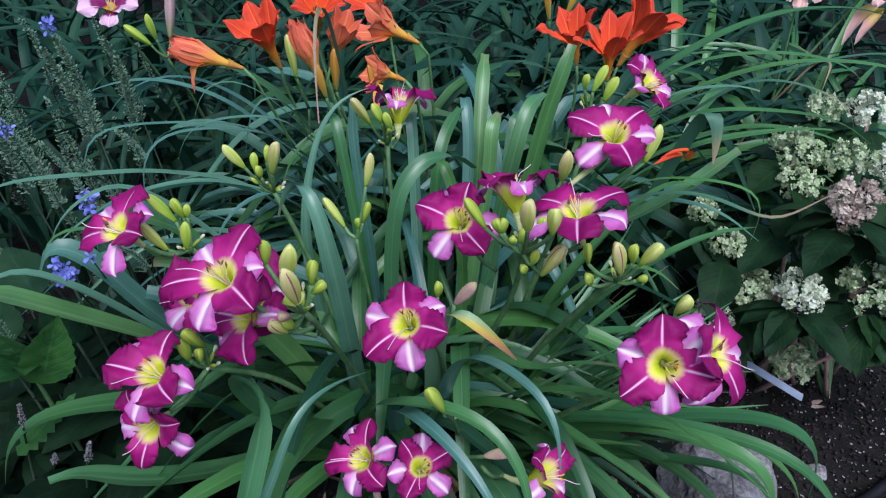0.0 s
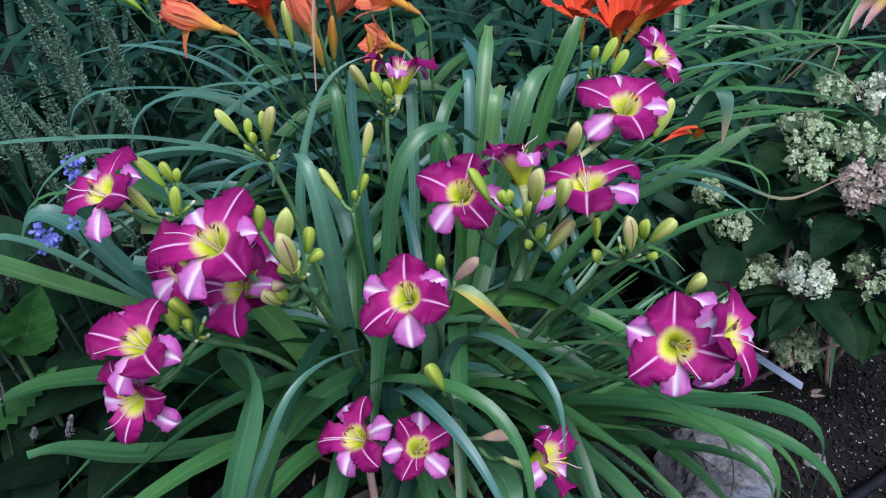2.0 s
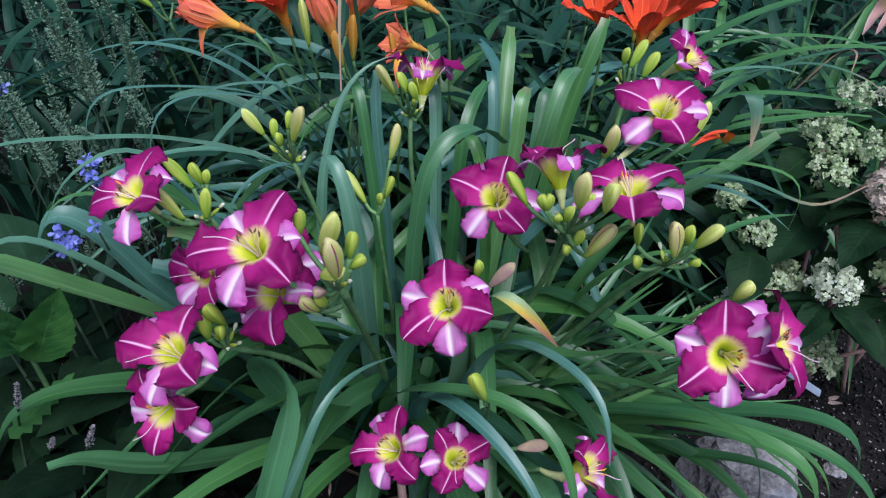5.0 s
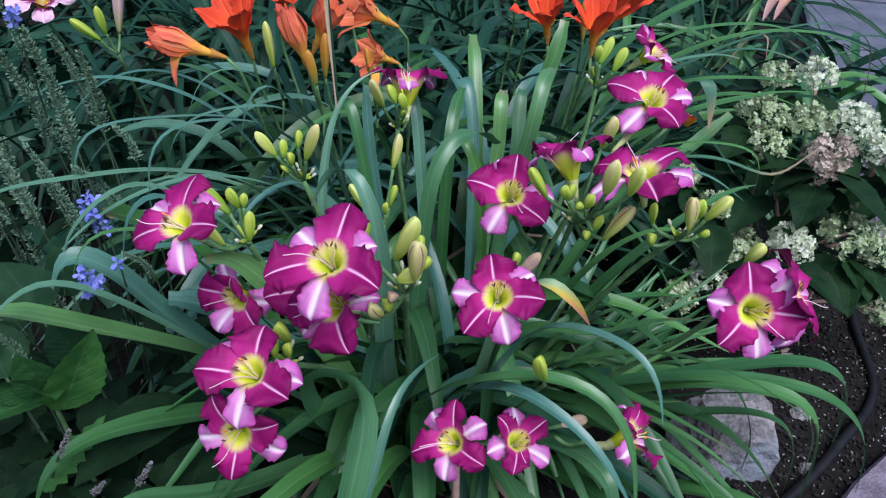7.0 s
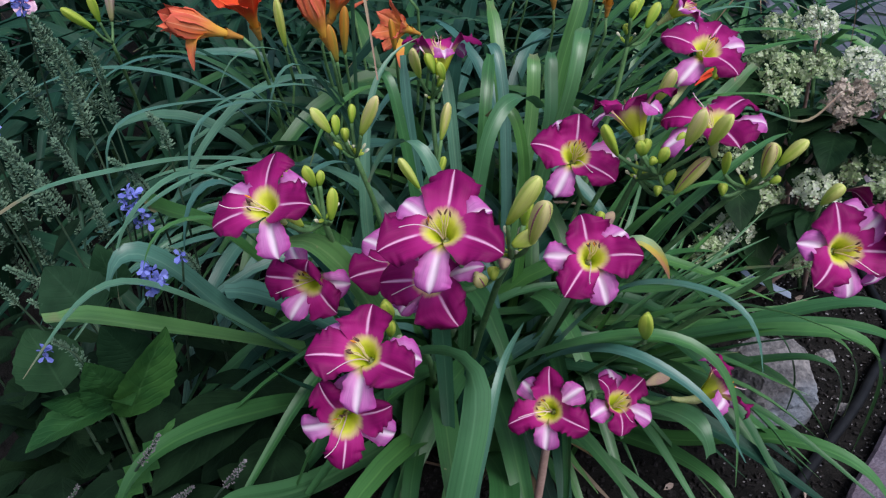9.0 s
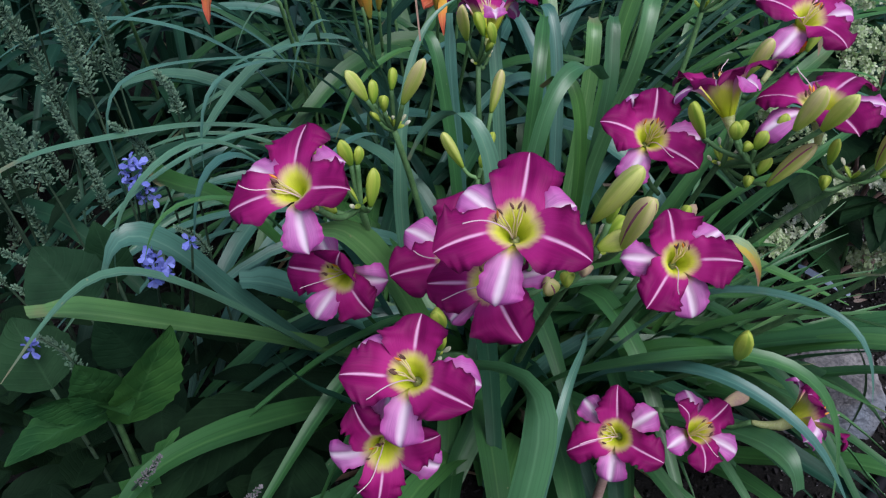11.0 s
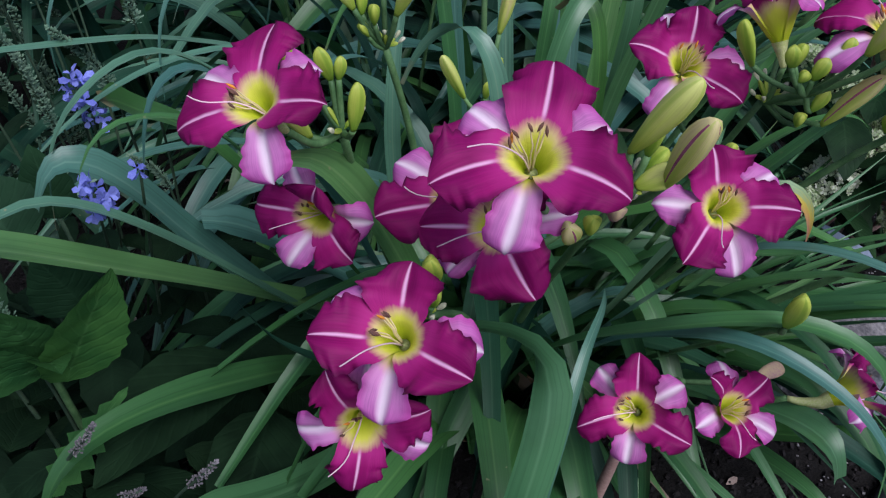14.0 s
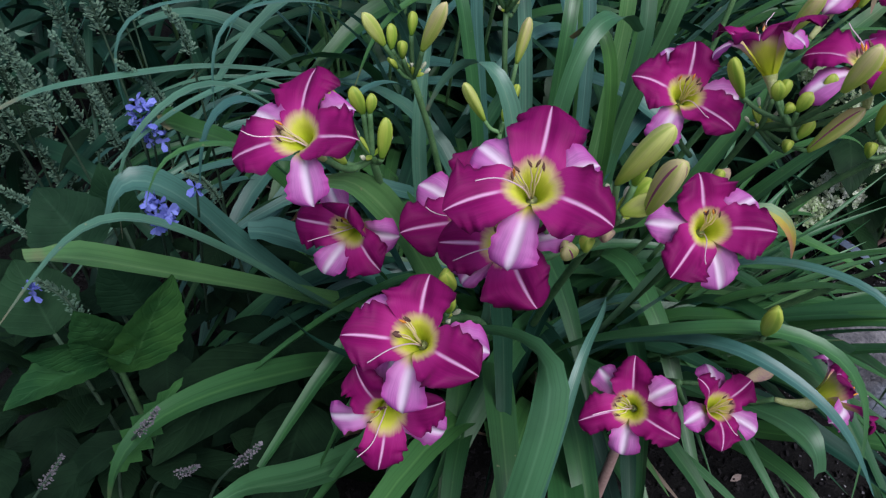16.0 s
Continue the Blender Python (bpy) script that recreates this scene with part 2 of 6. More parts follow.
leaf_tipped = browned_leaf("brown_tipped_leaf", 0.80)
leaf_singed = browned_leaf("brown_ended_leaf", 0.92)
bud_green = bud_material("green_bud", (0.24, 0.43, 0.04), (0.42, 0.58, 0.07), (0.54, 0.62, 0.10))
bud_ripe = bud_material("ripe_bud", (0.49, 0.66, 0.08), (0.72, 0.80, 0.19), (0.75, 0.77, 0.27))
bud_striped = bud_material("striped_bud", (0.52, 0.67, 0.10), (0.73, 0.77, 0.20), (0.76, 0.66, 0.34))
bud_seam = grainy("bud_seam", (0.30, 0.06, 0.14), (0.42, 0.14, 0.22), 90.0, 0.5, 0.2, 0.001)
bud_pink = bud_material("pink_bud", (0.36, 0.36, 0.16), (0.58, 0.40, 0.42), (0.62, 0.42, 0.46))
bud_orange = bud_material("orange_bud", (0.40, 0.36, 0.06), (0.66, 0.36, 0.05), (0.68, 0.30, 0.05))
withered = grainy("withered_bloom", (0.34, 0.20, 0.22), (0.46, 0.36, 0.22), 60.0, 0.8, 0.6, 0.002, 0.2)


def broad_material(name, dark, light, rib, rough, through):
    """Broad leaf: midrib and slanting side veins, puckered between them."""
    n = Nodes(name, rough, 0.08)
    u, v = n.uv()
    side = n.math("ABSOLUTE", n.math("SUBTRACT", u, 0.5))
    wave = n.math("SINE", n.math("MULTIPLY", n.math("SUBTRACT", v, n.math("MULTIPLY", side, 0.55)), 62.0))
    patch = n.noise(30.0, 4.0)
    colour = n.mix(n.span(patch, 0.3, 0.7), dark, light)
    colour = n.mix(n.span(wave, 0.85, 1.0, 0.0, 0.2), colour, rib)
    colour = n.mix(n.span(side, 0.0, 0.035, 0.6, 0.0), colour, rib)
    colour = n.mix(1.0, colour, n.ramp(n.chance(), [(0.0, (0.7, 0.75, 0.8)), (1.0, (1.2, 1.15, 0.95))]), "MULTIPLY")
    n.bump(n.math("SUBTRACT", n.math("MULTIPLY", patch, 0.5), n.math("MULTIPLY", n.span(wave, 0.4, 1.0), 0.3)), 0.5, 0.0015)
    return n.done(colour, through)


# near-black green: the shade at the plants' feet is put into the colour
broad_shade = broad_material("shaded_broad_leaf", (0.0042, 0.014, 0.0065), (0.0085, 0.025, 0.0115), (0.012, 0.032, 0.016), 0.75, 0.04)
broad_mid = broad_material("broad_leaf", (0.008, 0.030, 0.014), (0.017, 0.052, 0.025), (0.024, 0.066, 0.034), 0.65, 0.08)
broad_bright = broad_material("bright_broad_leaf", (0.019, 0.072, 0.022), (0.040, 0.122, 0.034), (0.052, 0.14, 0.050), 0.6, 0.12)
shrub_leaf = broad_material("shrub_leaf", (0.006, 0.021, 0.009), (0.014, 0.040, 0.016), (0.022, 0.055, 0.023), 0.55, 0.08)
herb_green = grainy("herb_green", (0.11, 0.21, 0.14), (0.22, 0.34, 0.235), 45.0, 0.7, 0.4, 0.002, 0.2, True)
herb_stem = grainy("herb_stem", (0.03, 0.065, 0.04), (0.06, 0.10, 0.06), 60.0, 0.7, 0.3, 0.001)
herb_blue = grainy("blue_floret", (0.15, 0.18, 0.62), (0.27, 0.31, 0.76), 90.0, 0.6, 0.2, 0.001, 0.2, True)
herb_grey = grainy("dry_seed_head", (0.10, 0.095, 0.105), (0.22, 0.205, 0.225), 80.0, 0.8, 0.3, 0.001, 0.1, True)
floret_white = grainy("white_floret", (0.60, 0.65, 0.48), (0.76, 0.78, 0.70), 60.0, 0.6, 0.3, 0.001, 0.25, True, tones=((0.70, 0.80, 0.60), (1.12, 1.08, 1.16)))
floret_green = grainy("greenish_floret", (0.40, 0.50, 0.28), (0.56, 0.63, 0.44), 60.0, 0.6, 0.3, 0.001, 0.25, True, tones=((0.62, 0.76, 0.52), (1.25, 1.16, 1.32)))
floret_rust = grainy("fading_floret", (0.42, 0.34, 0.28), (0.60, 0.52, 0.44), 60.0, 0.7, 0.3, 0.001, 0.25, True)
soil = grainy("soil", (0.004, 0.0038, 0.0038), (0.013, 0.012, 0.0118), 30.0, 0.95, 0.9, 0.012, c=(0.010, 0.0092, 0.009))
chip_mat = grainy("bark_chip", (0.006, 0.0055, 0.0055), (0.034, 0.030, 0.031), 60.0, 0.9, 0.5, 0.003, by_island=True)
litter_mat = grainy("dry_litter", (0.30, 0.22, 0.18), (0.50, 0.40, 0.36), 50.0, 0.8, 0.5, 0.002, 0.1, True)
grit_mat = grainy("pale_grit", (0.12, 0.115, 0.125), (0.40, 0.385, 0.40), 60.0, 0.8, 0.4, 0.001, by_island=True)
rock_mat = grainy("grey_rock", (0.085, 0.083, 0.092), (0.29, 0.275, 0.28), 17.0, 0.8, 1.0, 0.012, c=(0.22, 0.25, 0.30))
slab_mat = grainy("flagstone", (0.11, 0.088, 0.120), (0.25, 0.215, 0.27), 26.0, 0.65, 1.0, 0.007, c=(0.15, 0.115, 0.15))
slate_mat = grainy("dark_slate", (0.075, 0.085, 0.115), (0.12, 0.13, 0.17), 8.0, 0.6, 0.4, 0.004)
hose_mat = grainy("black_rubber", (0.006, 0.0065, 0.009), (0.011, 0.012, 0.015), 40.0, 0.55, 0.1, 0.001)
tag_mat = grainy("pale_plastic", (0.42, 0.50, 0.66), (0.52, 0.60, 0.76), 30.0, 0.3, 0.1, 0.001, 0.3)


# ---- mesh helpers ----
def mesh(name, verts, faces, material, uvs=None, smooth=True):
    me = bpy.data.meshes.new(name)
    me.from_pydata([tuple(v) for v in verts], [], faces)
    me.materials.append(material)
    if uvs is not None:
        layer = me.uv_layers.new(name="UVMap")
        loops = np.zeros(len(me.loops), dtype=np.int32)
        me.loops.foreach_get("vertex_index", loops)
        layer.data.foreach_set("uv", np.asarray(uvs, dtype=np.float32)[loops].ravel())
    if smooth:
        me.polygons.foreach_set("use_smooth", [True] * len(me.polygons))
    me.update()
    return me


def thing(name, base, label, category, group="", kind=""):
    """A top-level thing: an Empty at its base, which parents its parts."""
    ob = new(name)
    ob.empty_display_size = 0.05
    ob.matrix_basis = Matrix.Translation(base)
    return tagged(ob, label, category, group, kind)


def part(name, me, parent, label="", m=None):
    """One mesh object under a thing; the mesh is in the world's coordinates."""
    ob = new(name, me)
    ob.parent = parent
    ob.matrix_parent_inverse = parent.matrix_basis.inverted()
    if m is not None:
        ob.matrix_basis = m
    return tagged(ob, label)


def piece(name, me, parent, m, label=""):
    """A sub-part, placed in its part's own coordinates."""
    ob = new(name, me)
    ob.parent = parent
    ob.matrix_basis = m
    return tagged(ob, label)


def spline(points, n):
    """n + 1 evenly spaced places on a smooth line through the points."""
    p = [Vector(q) for q in points]
    if len(p) == 2:
        return [p[0].lerp(p[1], k / n) for k in range(n + 1)]
    p = [2 * p[0] - p[1]] + p + [2 * p[-1] - p[-2]]
    dense = []
    for i in range(1, len(p) - 2):
        a, b, c, d = p[i - 1:i + 3]
        for k in range(16):
            t = k / 16
            dense.append(0.5 * (2 * b + (c - a) * t + (2 * a - 5 * b + 4 * c - d) * t * t + (3 * b - a - 3 * c + d) * t ** 3))
    dense.append(p[-2])
    run = np.cumsum([0.0] + [(dense[k + 1] - dense[k]).length for k in range(len(dense) - 1)])
    xyz = np.array(dense)
    at = np.linspace(0, run[-1], n + 1)
    return [Vector(q) for q in np.stack([np.interp(at, run, xyz[:, k]) for k in range(3)], 1)]


def smooth(x, a, b):
    x = min(1.0, max(0.0, (x - a) / (b - a)))
    return x * x * (3 - 2 * x)


def strap(points, width, material, fold=0.22, roll=(0.0, 0.0), tip=0.4, base=0.7, n=22, seed=0, blunt=0.04, face=None):
    """A strap leaf along a line: channelled, tapering to a point, a little wavy."""
    rnd = random.Random(seed)
    line = spline(points, n)
    for _ in range(n // 9):
        line = [line[0]] + [line[k] * 0.5 + (line[k - 1] + line[k + 1]) * 0.25 for k in range(1, n)] + [line[-1]]
    head = Vector((line[-1].x - line[0].x, line[-1].y - line[0].y, 0))
    if face:
        head = Vector((face[0], face[1], 0))
    if head.length < 0.02:
        head = Vector((0.3, -1, 0))
    head.normalize()
    right = Vector((head.y, -head.x, 0))
    verts, uvs, faces = [], [], []
    ph, wob = rnd.uniform(0, 6.3), rnd.uniform(0.02, 0.07)
    cols = (-1.0, -0.55, 0.0, 0.55, 1.0)
    for k, p in enumerate(line):
        s = k / n
        tang = (line[min(k + 1, n)] - line[max(k - 1, 0)]).normalized()
        side = (right - tang * right.dot(tang)).normalized()
        turn = radians(float(np.interp(s, np.linspace(0, 1, len(roll)), roll))) + wob * math.sin(5 * s + ph)
        side = Matrix.Rotation(turn, 3, tang) @ side
        up = side.cross(tang)
        w = width / 2 * (base + (1 - base) * smooth(s, 0, 0.3))
        w *= max(blunt, min(1.0, (1 - s) / tip) ** 0.75)
        for u in cols:
            lift = 1.35 * fold * w * (abs(u) ** 1.1) + 0.05 * w * math.sin(17 * s + ph + 2 * u) * abs(u)
            verts.append(p + side * (w * u * (1 - 0.12 * fold)) + up * lift)
            uvs.append((u / 2 + 0.5, s))
    c = len(cols)
    for k in range(n):
        for j in range(c - 1):
            i = k * c + j
            faces.append((i, i + 1, i + c + 1, i + c))
    return mesh("strap_leaf", verts, faces, material, uvs)


def tube(points, r0, r1, material, sides=7, n=14, uv=True):
    """A tapering round stem along a line, with closed ends."""
    line = spline(points, n)
    verts, uvs, faces = [], [], []
    ref = Vector((0.31, 0.2, 0.93))
    for k, p in enumerate(line):
        tang = (line[min(k + 1, n)] - line[max(k - 1, 0)]).normalized()
        if abs(tang.dot(ref)) > 0.95:
            ref = Vector((1, 0, 0.1))
        a = tang.cross(ref).normalized()
        b = tang.cross(a)
        r = r0 + (r1 - r0) * k / n
        for j in range(sides):
            w = 2 * math.pi * j / sides
            verts.append(p + a * (r * math.cos(w)) + b * (r * math.sin(w)))
            uvs.append((j / sides, k / n))
    for k in range(n):
        for j in range(sides):
            a0, a1 = k * sides + j, k * sides + (j + 1) % sides
            faces.append((a0, a1, a1 + sides, a0 + sides))
    faces.append(tuple(range(sides))[::-1])
    faces.append(tuple(range(n * sides, (n + 1) * sides)))
    return mesh("stem", verts, faces, material, uvs)


def frame_to(base, tip, spin=0.0):
    """A pose at base whose z points to tip."""
    d = Vector(tip) - Vector(base)
    return Matrix.Translation(base) @ d.to_track_quat("Z", "Y").to_matrix().to_4x4() @ Matrix.Rotation(spin, 4, "Z")


def arch(base, azimuth, length, rise, fall, a=0.1, b=0.95, n=10, bend=0.0):
    """The line of an arching leaf: it leaves the ground at rise degrees and ends at fall degrees."""
    p, out, az = Vector(base), [], radians(azimuth)
    for k in range(n + 1):
        out.append(p.copy())
        e = radians(rise + (fall - rise) * smooth((k + 0.5) / n, a, b))
        az += radians(bend) / n
        p += Vector((math.cos(e) * math.cos(az), math.cos(e) * math.sin(az), math.sin(e))) * (length / n)
    return out


# ---- flowers ----
ALONG = (0.0, 0.15, 0.3, 0.45, 0.6, 0.72, 0.82, 0.9, 0.96, 1.0)
SHAPES = {
    # reach, height and half width along a petal, for a flower whose petals reach 1
    "petal": ((0.06, 0.12, 0.20, 0.35, 0.54, 0.69, 0.82, 0.92, 0.985, 1.02), (-0.27, -0.08, 0.12, 0.31, 0.43, 0.48, 0.49, 0.47, 0.44, 0.40), (0.06, 0.14, 0.27, 0.385, 0.435, 0.435, 0.395, 0.32, 0.215, 0.06)),
    "sepal": ((0.06, 0.12, 0.19, 0.34, 0.54, 0.70, 0.81, 0.88, 0.92, 0.94), (-0.28, -0.12, 0.05, 0.18, 0.26, 0.27, 0.25, 0.21, 0.16, 0.11), (0.05, 0.08, 0.12, 0.20, 0.27, 0.305, 0.30, 0.25, 0.165, 0.05)),
    "orange": ((0.05, 0.09, 0.15, 0.25, 0.40, 0.55, 0.70, 0.84, 0.95, 1.04), (-0.42, -0.10, 0.20, 0.45, 0.66, 0.80, 0.90, 0.95, 0.97, 0.96), (0.04, 0.10, 0.17, 0.25, 0.31, 0.325, 0.285, 0.20, 0.10, 0.006)),
}
PETALS = {}


def petal_mesh(shape, opening, lift, long, seed, material, ruffle, girth=1.0, deep=0.0):
    """One petal that points along x, flared from the throat; opening 1 is wide open, 0.3 a closed trumpet; lift bends it up, in degrees."""
    rnd = random.Random(seed * 31 + len(shape))
    reach, high, wide = SHAPES[shape]
    rows, cols = 32, 19
    ph = [rnd.uniform(0, 6.3) for _ in range(8)]
    lean, girth, slow, fast = rnd.uniform(-0.08, 0.08), girth * rnd.uniform(0.94, 1.05), rnd.uniform(9.5, 13.5), rnd.uniform(46, 58)
    tuck = rnd.uniform(-0.55, 0.0) if shape == "sepal" else rnd.uniform(-0.30, 0.02)
    verts, uvs, faces = [], [], []
    for k in range(rows + 1):
        v = k / rows
        r0, z0, w = (float(np.interp(v, ALONG, q)) for q in (reach, high, wide))
        far = smooth(v, 0.3, 1.0)
        grow = 1 + (long - 1) * smooth(v, 0.2, 0.9)
        bend = radians(lift) * smooth(v, 0.12, 0.75)
        dr, dz = (r0 - 0.16) * grow, (z0 + 0.02) * grow
        r0, z0 = 0.16 + dr * math.cos(bend) - dz * math.sin(bend), -0.02 + dr * math.sin(bend) + dz * math.cos(bend)
        # the tip rolls under
        end = max(0.0, v - 0.84) / 0.16
        z0 += tuck * 0.16 * end * end
        r0 -= abs(tuck) * 0.05 * end * end
        r = r0 * (1 - far * (1 - opening)) + 0.30 * deep * smooth(v, 0.05, 0.35) * (1 - smooth(v, 0.45, 0.8))
        z = z0 + far * (1 - opening) * 0.75 * r0 - deep * (1 - smooth(v, 0.0, 0.58))
        w *= (1 + 0.05 * math.sin(7 * v + ph[0])) * (1 + (girth - 1) * smooth(v, 0.3, 0.6))
        for j in range(cols):
            u = 2 * j / (cols - 1) - 1
            side = 1 if u > 0 else -1
            phi = min(w / max(r, 0.02), 1.18) * u
            k2 = smooth(v, 0.22, 0.6)
            wrap = Vector((r * math.cos(phi), r * math.sin(phi), z))
            cup = (0.10 + 0.12 * (1 - opening)) * abs(u) ** 2 * w
            flat = Vector((r - (0.06 + 0.20 * smooth(v, 0.6, 1.0)) * u * u * w, w * u * (1 - 0.25 * (1 - opening)) + lean * far * r, z - 0.30 * w * u * u * smooth(v, 0.5, 0.95) + cup * (1 - smooth(v, 0.4, 0.8))))
            p = wrap.lerp(flat, k2)
            e = abs(u) ** 3 * smooth(v, 0.35, 0.6) * (1 - 0.5 * smooth(v, 0.75, 1.0))
            crimp = math.sin(fast * v + ph[2] + 2.0 * side) * (0.6 + 0.4 * math.sin(13 * v + ph[6]))
            p.z += ruffle * e * (0.095 * math.sin(slow * v + ph[1] + 1.5 * side) + 0.045 * math.sin(23 * v + ph[7] + side) + 0.040 * crimp)
            p.y += ruffle * e * side * (0.036 * crimp + 0.05 * math.sin(10 * v + ph[3] + 1.1 * side))
            # grooved along the midrib, swelling on both sides of it
            p.z += 0.02 * math.sin(3.1 * u + ph[4]) * k2 - 0.10 * math.exp(-(u / 0.22) ** 2) * k2 * w / 0.45 + 0.06 * math.sin(6 * v + ph[5]) * abs(u) * k2
            verts.append(p)
            uvs.append((u / 2 + 0.5, v))
    for k in range(rows):
        for j in range(cols - 1):
            i = k * cols + j
            faces.append((i, i + 1, i + cols + 1, i + cols))
    return mesh(shape, verts, faces, material, uvs)


def blob(p, q, r, material, sides=6, rings=5, pinch=1.0):
    """A small spindle from p to q."""
    m = frame_to(p, q)
    length = (Vector(q) - Vector(p)).length
    verts, faces, uvs = [], [], []
    for k in range(rings + 1):
        s = k / rings
        w = r * max(0.08, math.sin(math.pi * min(0.98, max(0.02, s))) ** pinch)
        for j in range(sides):
            a = 2 * math.pi * j / sides
            verts.append(m @ Vector((w * math.cos(a), w * math.sin(a), s * length)))
            uvs.append((j / sides, s))
    for k in range(rings):
        for j in range(sides):
            a, b = k * sides + j, k * sides + (j + 1) % sides
            faces.append((a, b, b + sides, a + sides))
    faces += [tuple(range(sides))[::-1], tuple(range(rings * sides, (rings + 1) * sides))]
    return mesh("spindle", verts, faces, material, uvs)


def stamen_mesh(kind, variant):
    """Filament and anther of a unit flower, sinking along x out of the throat and turning up at its end; kind: dark, orange or style."""
    key = (kind, variant)
    if key in PETALS:
        return PETALS[key]
    rnd = random.Random(variant * 7 + 3)
    y = rnd.uniform(-0.10, 0.10)
    if kind == "style":
        line = [Vector(q) for q in ((0.02, 0, -0.20), (0.09, 0, 0.08), (0.21, y * 0.3, 0.29), (0.34, y * 0.2, 0.395), (0.47, y * 0.6, 0.455), (0.58, y * 1.6, 0.50), (0.66, y * 2.9, 0.57))]
        thick = 0.012
    else:
        long = rnd.uniform(0.44, 0.62)
        line = [Vector(q) for q in ((0.03, y * 0.2, -0.20), (0.07, y * 0.6, 0.05), (0.16 * long, y * 1.2, 0.30 * long), (0.29 * long, y * 1.7, 0.50 * long), (0.36 * long, y * 2.0, 0.66 * long))]
        thick = 0.013
    e = line[-1]
    me = tube(line, thick, thick * 0.7, style_white if kind == "style" else filament, 5, 12)
    PETALS[key] = me
    tip = blob(e + Vector((-0.040, rnd.uniform(-0.03, 0.03), -0.045)), e + Vector((0.045, rnd.uniform(-0.03, 0.03), 0.065)), 0.021, anther_orange if kind == "orange" else anther_dark, 5, 4)
    if kind == "style":
        tip = blob(e + Vector((-0.012, 0, -0.012)), e + Vector((0.016, 0, 0.02)), 0.02, style_white, 5, 4)
    PETALS[key + ("anther",)] = tip
    return me


# turn about the axis, length and lift of the three petals, then of the three sepals
EVEN = ((90, 1, 0), (-25, 1, 0), (205, 1, 0), (30, 1, 0), (-90, 1, 0), (150, 1, 0))


def flower(plant, at, turn, size, seed, look_of="purple", opening=1.0, petals=EVEN, label="", ruffle=1.0, slim=1.0, sepal_slim=1.0, lean=None, style=None, neck=None, deep=0.0):
    """An open bloom: tube, three petals over three sepals, six stamens and a style. lean, style: which way the stamens and
    the style reach, in degrees about the axis; neck: where the tube ends, if it bends; deep: how much lower the throat lies. Returns that end."""
    rnd = random.Random(seed)
    m = Matrix.Translation(at) @ (Euler([radians(a) for a in turn]).to_matrix().to_4x4() if not isinstance(turn, Matrix) else turn.to_4x4()) @ Matrix.Diagonal((size, size, size, 1))
    inner, outer, tube_mat, shape_in, shape_out = {
        "purple": (petal_purple, sepal_pink, throat_green, "petal", "sepal"),
        "orange": (petal_orange, petal_orange, tube_orange, "orange", "orange"),
        "apricot": (petal_apricot, petal_apricot, tube_orange, "orange", "orange"),
        "peach": (petal_peach, petal_peach, throat_green, "petal", "sepal"),
        "pale": (petal_pale, petal_pale, throat_green, "petal", "sepal"),
    }[look_of]
    end = Vector(neck) if neck else m @ Vector((0, 0, -0.56 - deep))
    foot = m.inverted() @ end
    # the tube widens from its foot to the throat
    axis = [foot, foot.lerp(Vector((0, 0, -0.30 - deep)), 0.5) + Vector((0, 0, -0.05 if neck else 0.0)), Vector((0, 0, -0.30 - deep)), Vector((0, 0, -0.20 - deep)), Vector((0, 0, -0.10 - deep))]
    line = spline(axis, 12)
    verts, faces, uvs, sides = [], [], [], 12
    for k, q in enumerate(line):
        t = (line[min(k + 1, 12)] - line[max(k - 1, 0)]).normalized()
        a = t.cross(Vector((0.9, 0.3, 0.1))).normalized()
        b = t.cross(a)
        r = float(np.interp(k / 12, (0, 0.35, 0.6, 0.8, 1), (0.05, 0.075, 0.095, 0.12, 0.145)))
        for j in range(sides):
            w = 2 * math.pi * j / sides
            verts.append(q + (a * math.cos(w) + b * math.sin(w)) * r * (1 + 0.07 * math.cos(3 * w)))
            uvs.append((j / sides, k / 12))
    for k in range(12):
        for j in range(sides):
            a, b = k * sides + j, k * sides + (j + 1) % sides
            faces.append((a, b, b + sides, a + sides))
    # closed below, and floored inside just under the throat
    faces += [tuple(range(sides))[::-1], tuple(range(9 * sides, 10 * sides))]
    whole = part("flower", mesh("flower_tube", verts, faces, tube_mat, uvs), plant, label, m)
    for k, (a, long, lift) in enumerate(petals):
        top = k < 3
        me = petal_mesh(shape_in if top else shape_out, opening, lift, long, seed * 6 + k, inner if top else outer, ruffle if top else 0.5 * ruffle, slim if top else sepal_slim, deep)
        piece("petal" if top else "sepal", me, whole, Matrix.Rotation(radians(a), 4, "Z") @ Matrix.Translation((0, 0, 0.02 if top else -0.015)))
    # the stamens reach up, the style sinks to the lower side
    up = m.to_3x3().inverted() @ Vector((0, 0, 1))
    high = math.degrees(math.atan2(up.y, up.x)) if up.xy.length > 0.15 * up.length else 90
    lean = high if lean is None else lean
    for k in range(6 if opening > 0.5 or look_of == "purple" else 0):
        kind = "orange" if k == 2 or (k == 4 and rnd.random() < 0.4) else "dark"
        variant = rnd.randrange(8)
        spin = Matrix.Rotation(radians(lean + (k - 2.5) * 12 + rnd.uniform(-8, 8)), 4, "Z")
        piece("stamen", stamen_mesh(kind, variant), whole, spin)
        piece("anther", PETALS[(kind, variant, "anther")], whole, spin)
    if look_of == "purple":
        spin = Matrix.Rotation(radians(high + 180 + rnd.uniform(-50, 20) if style is None else style), 4, "Z")
        piece("pistil", stamen_mesh("style", rnd.randrange(4)), whole, spin, "long pale curved style")
    return end


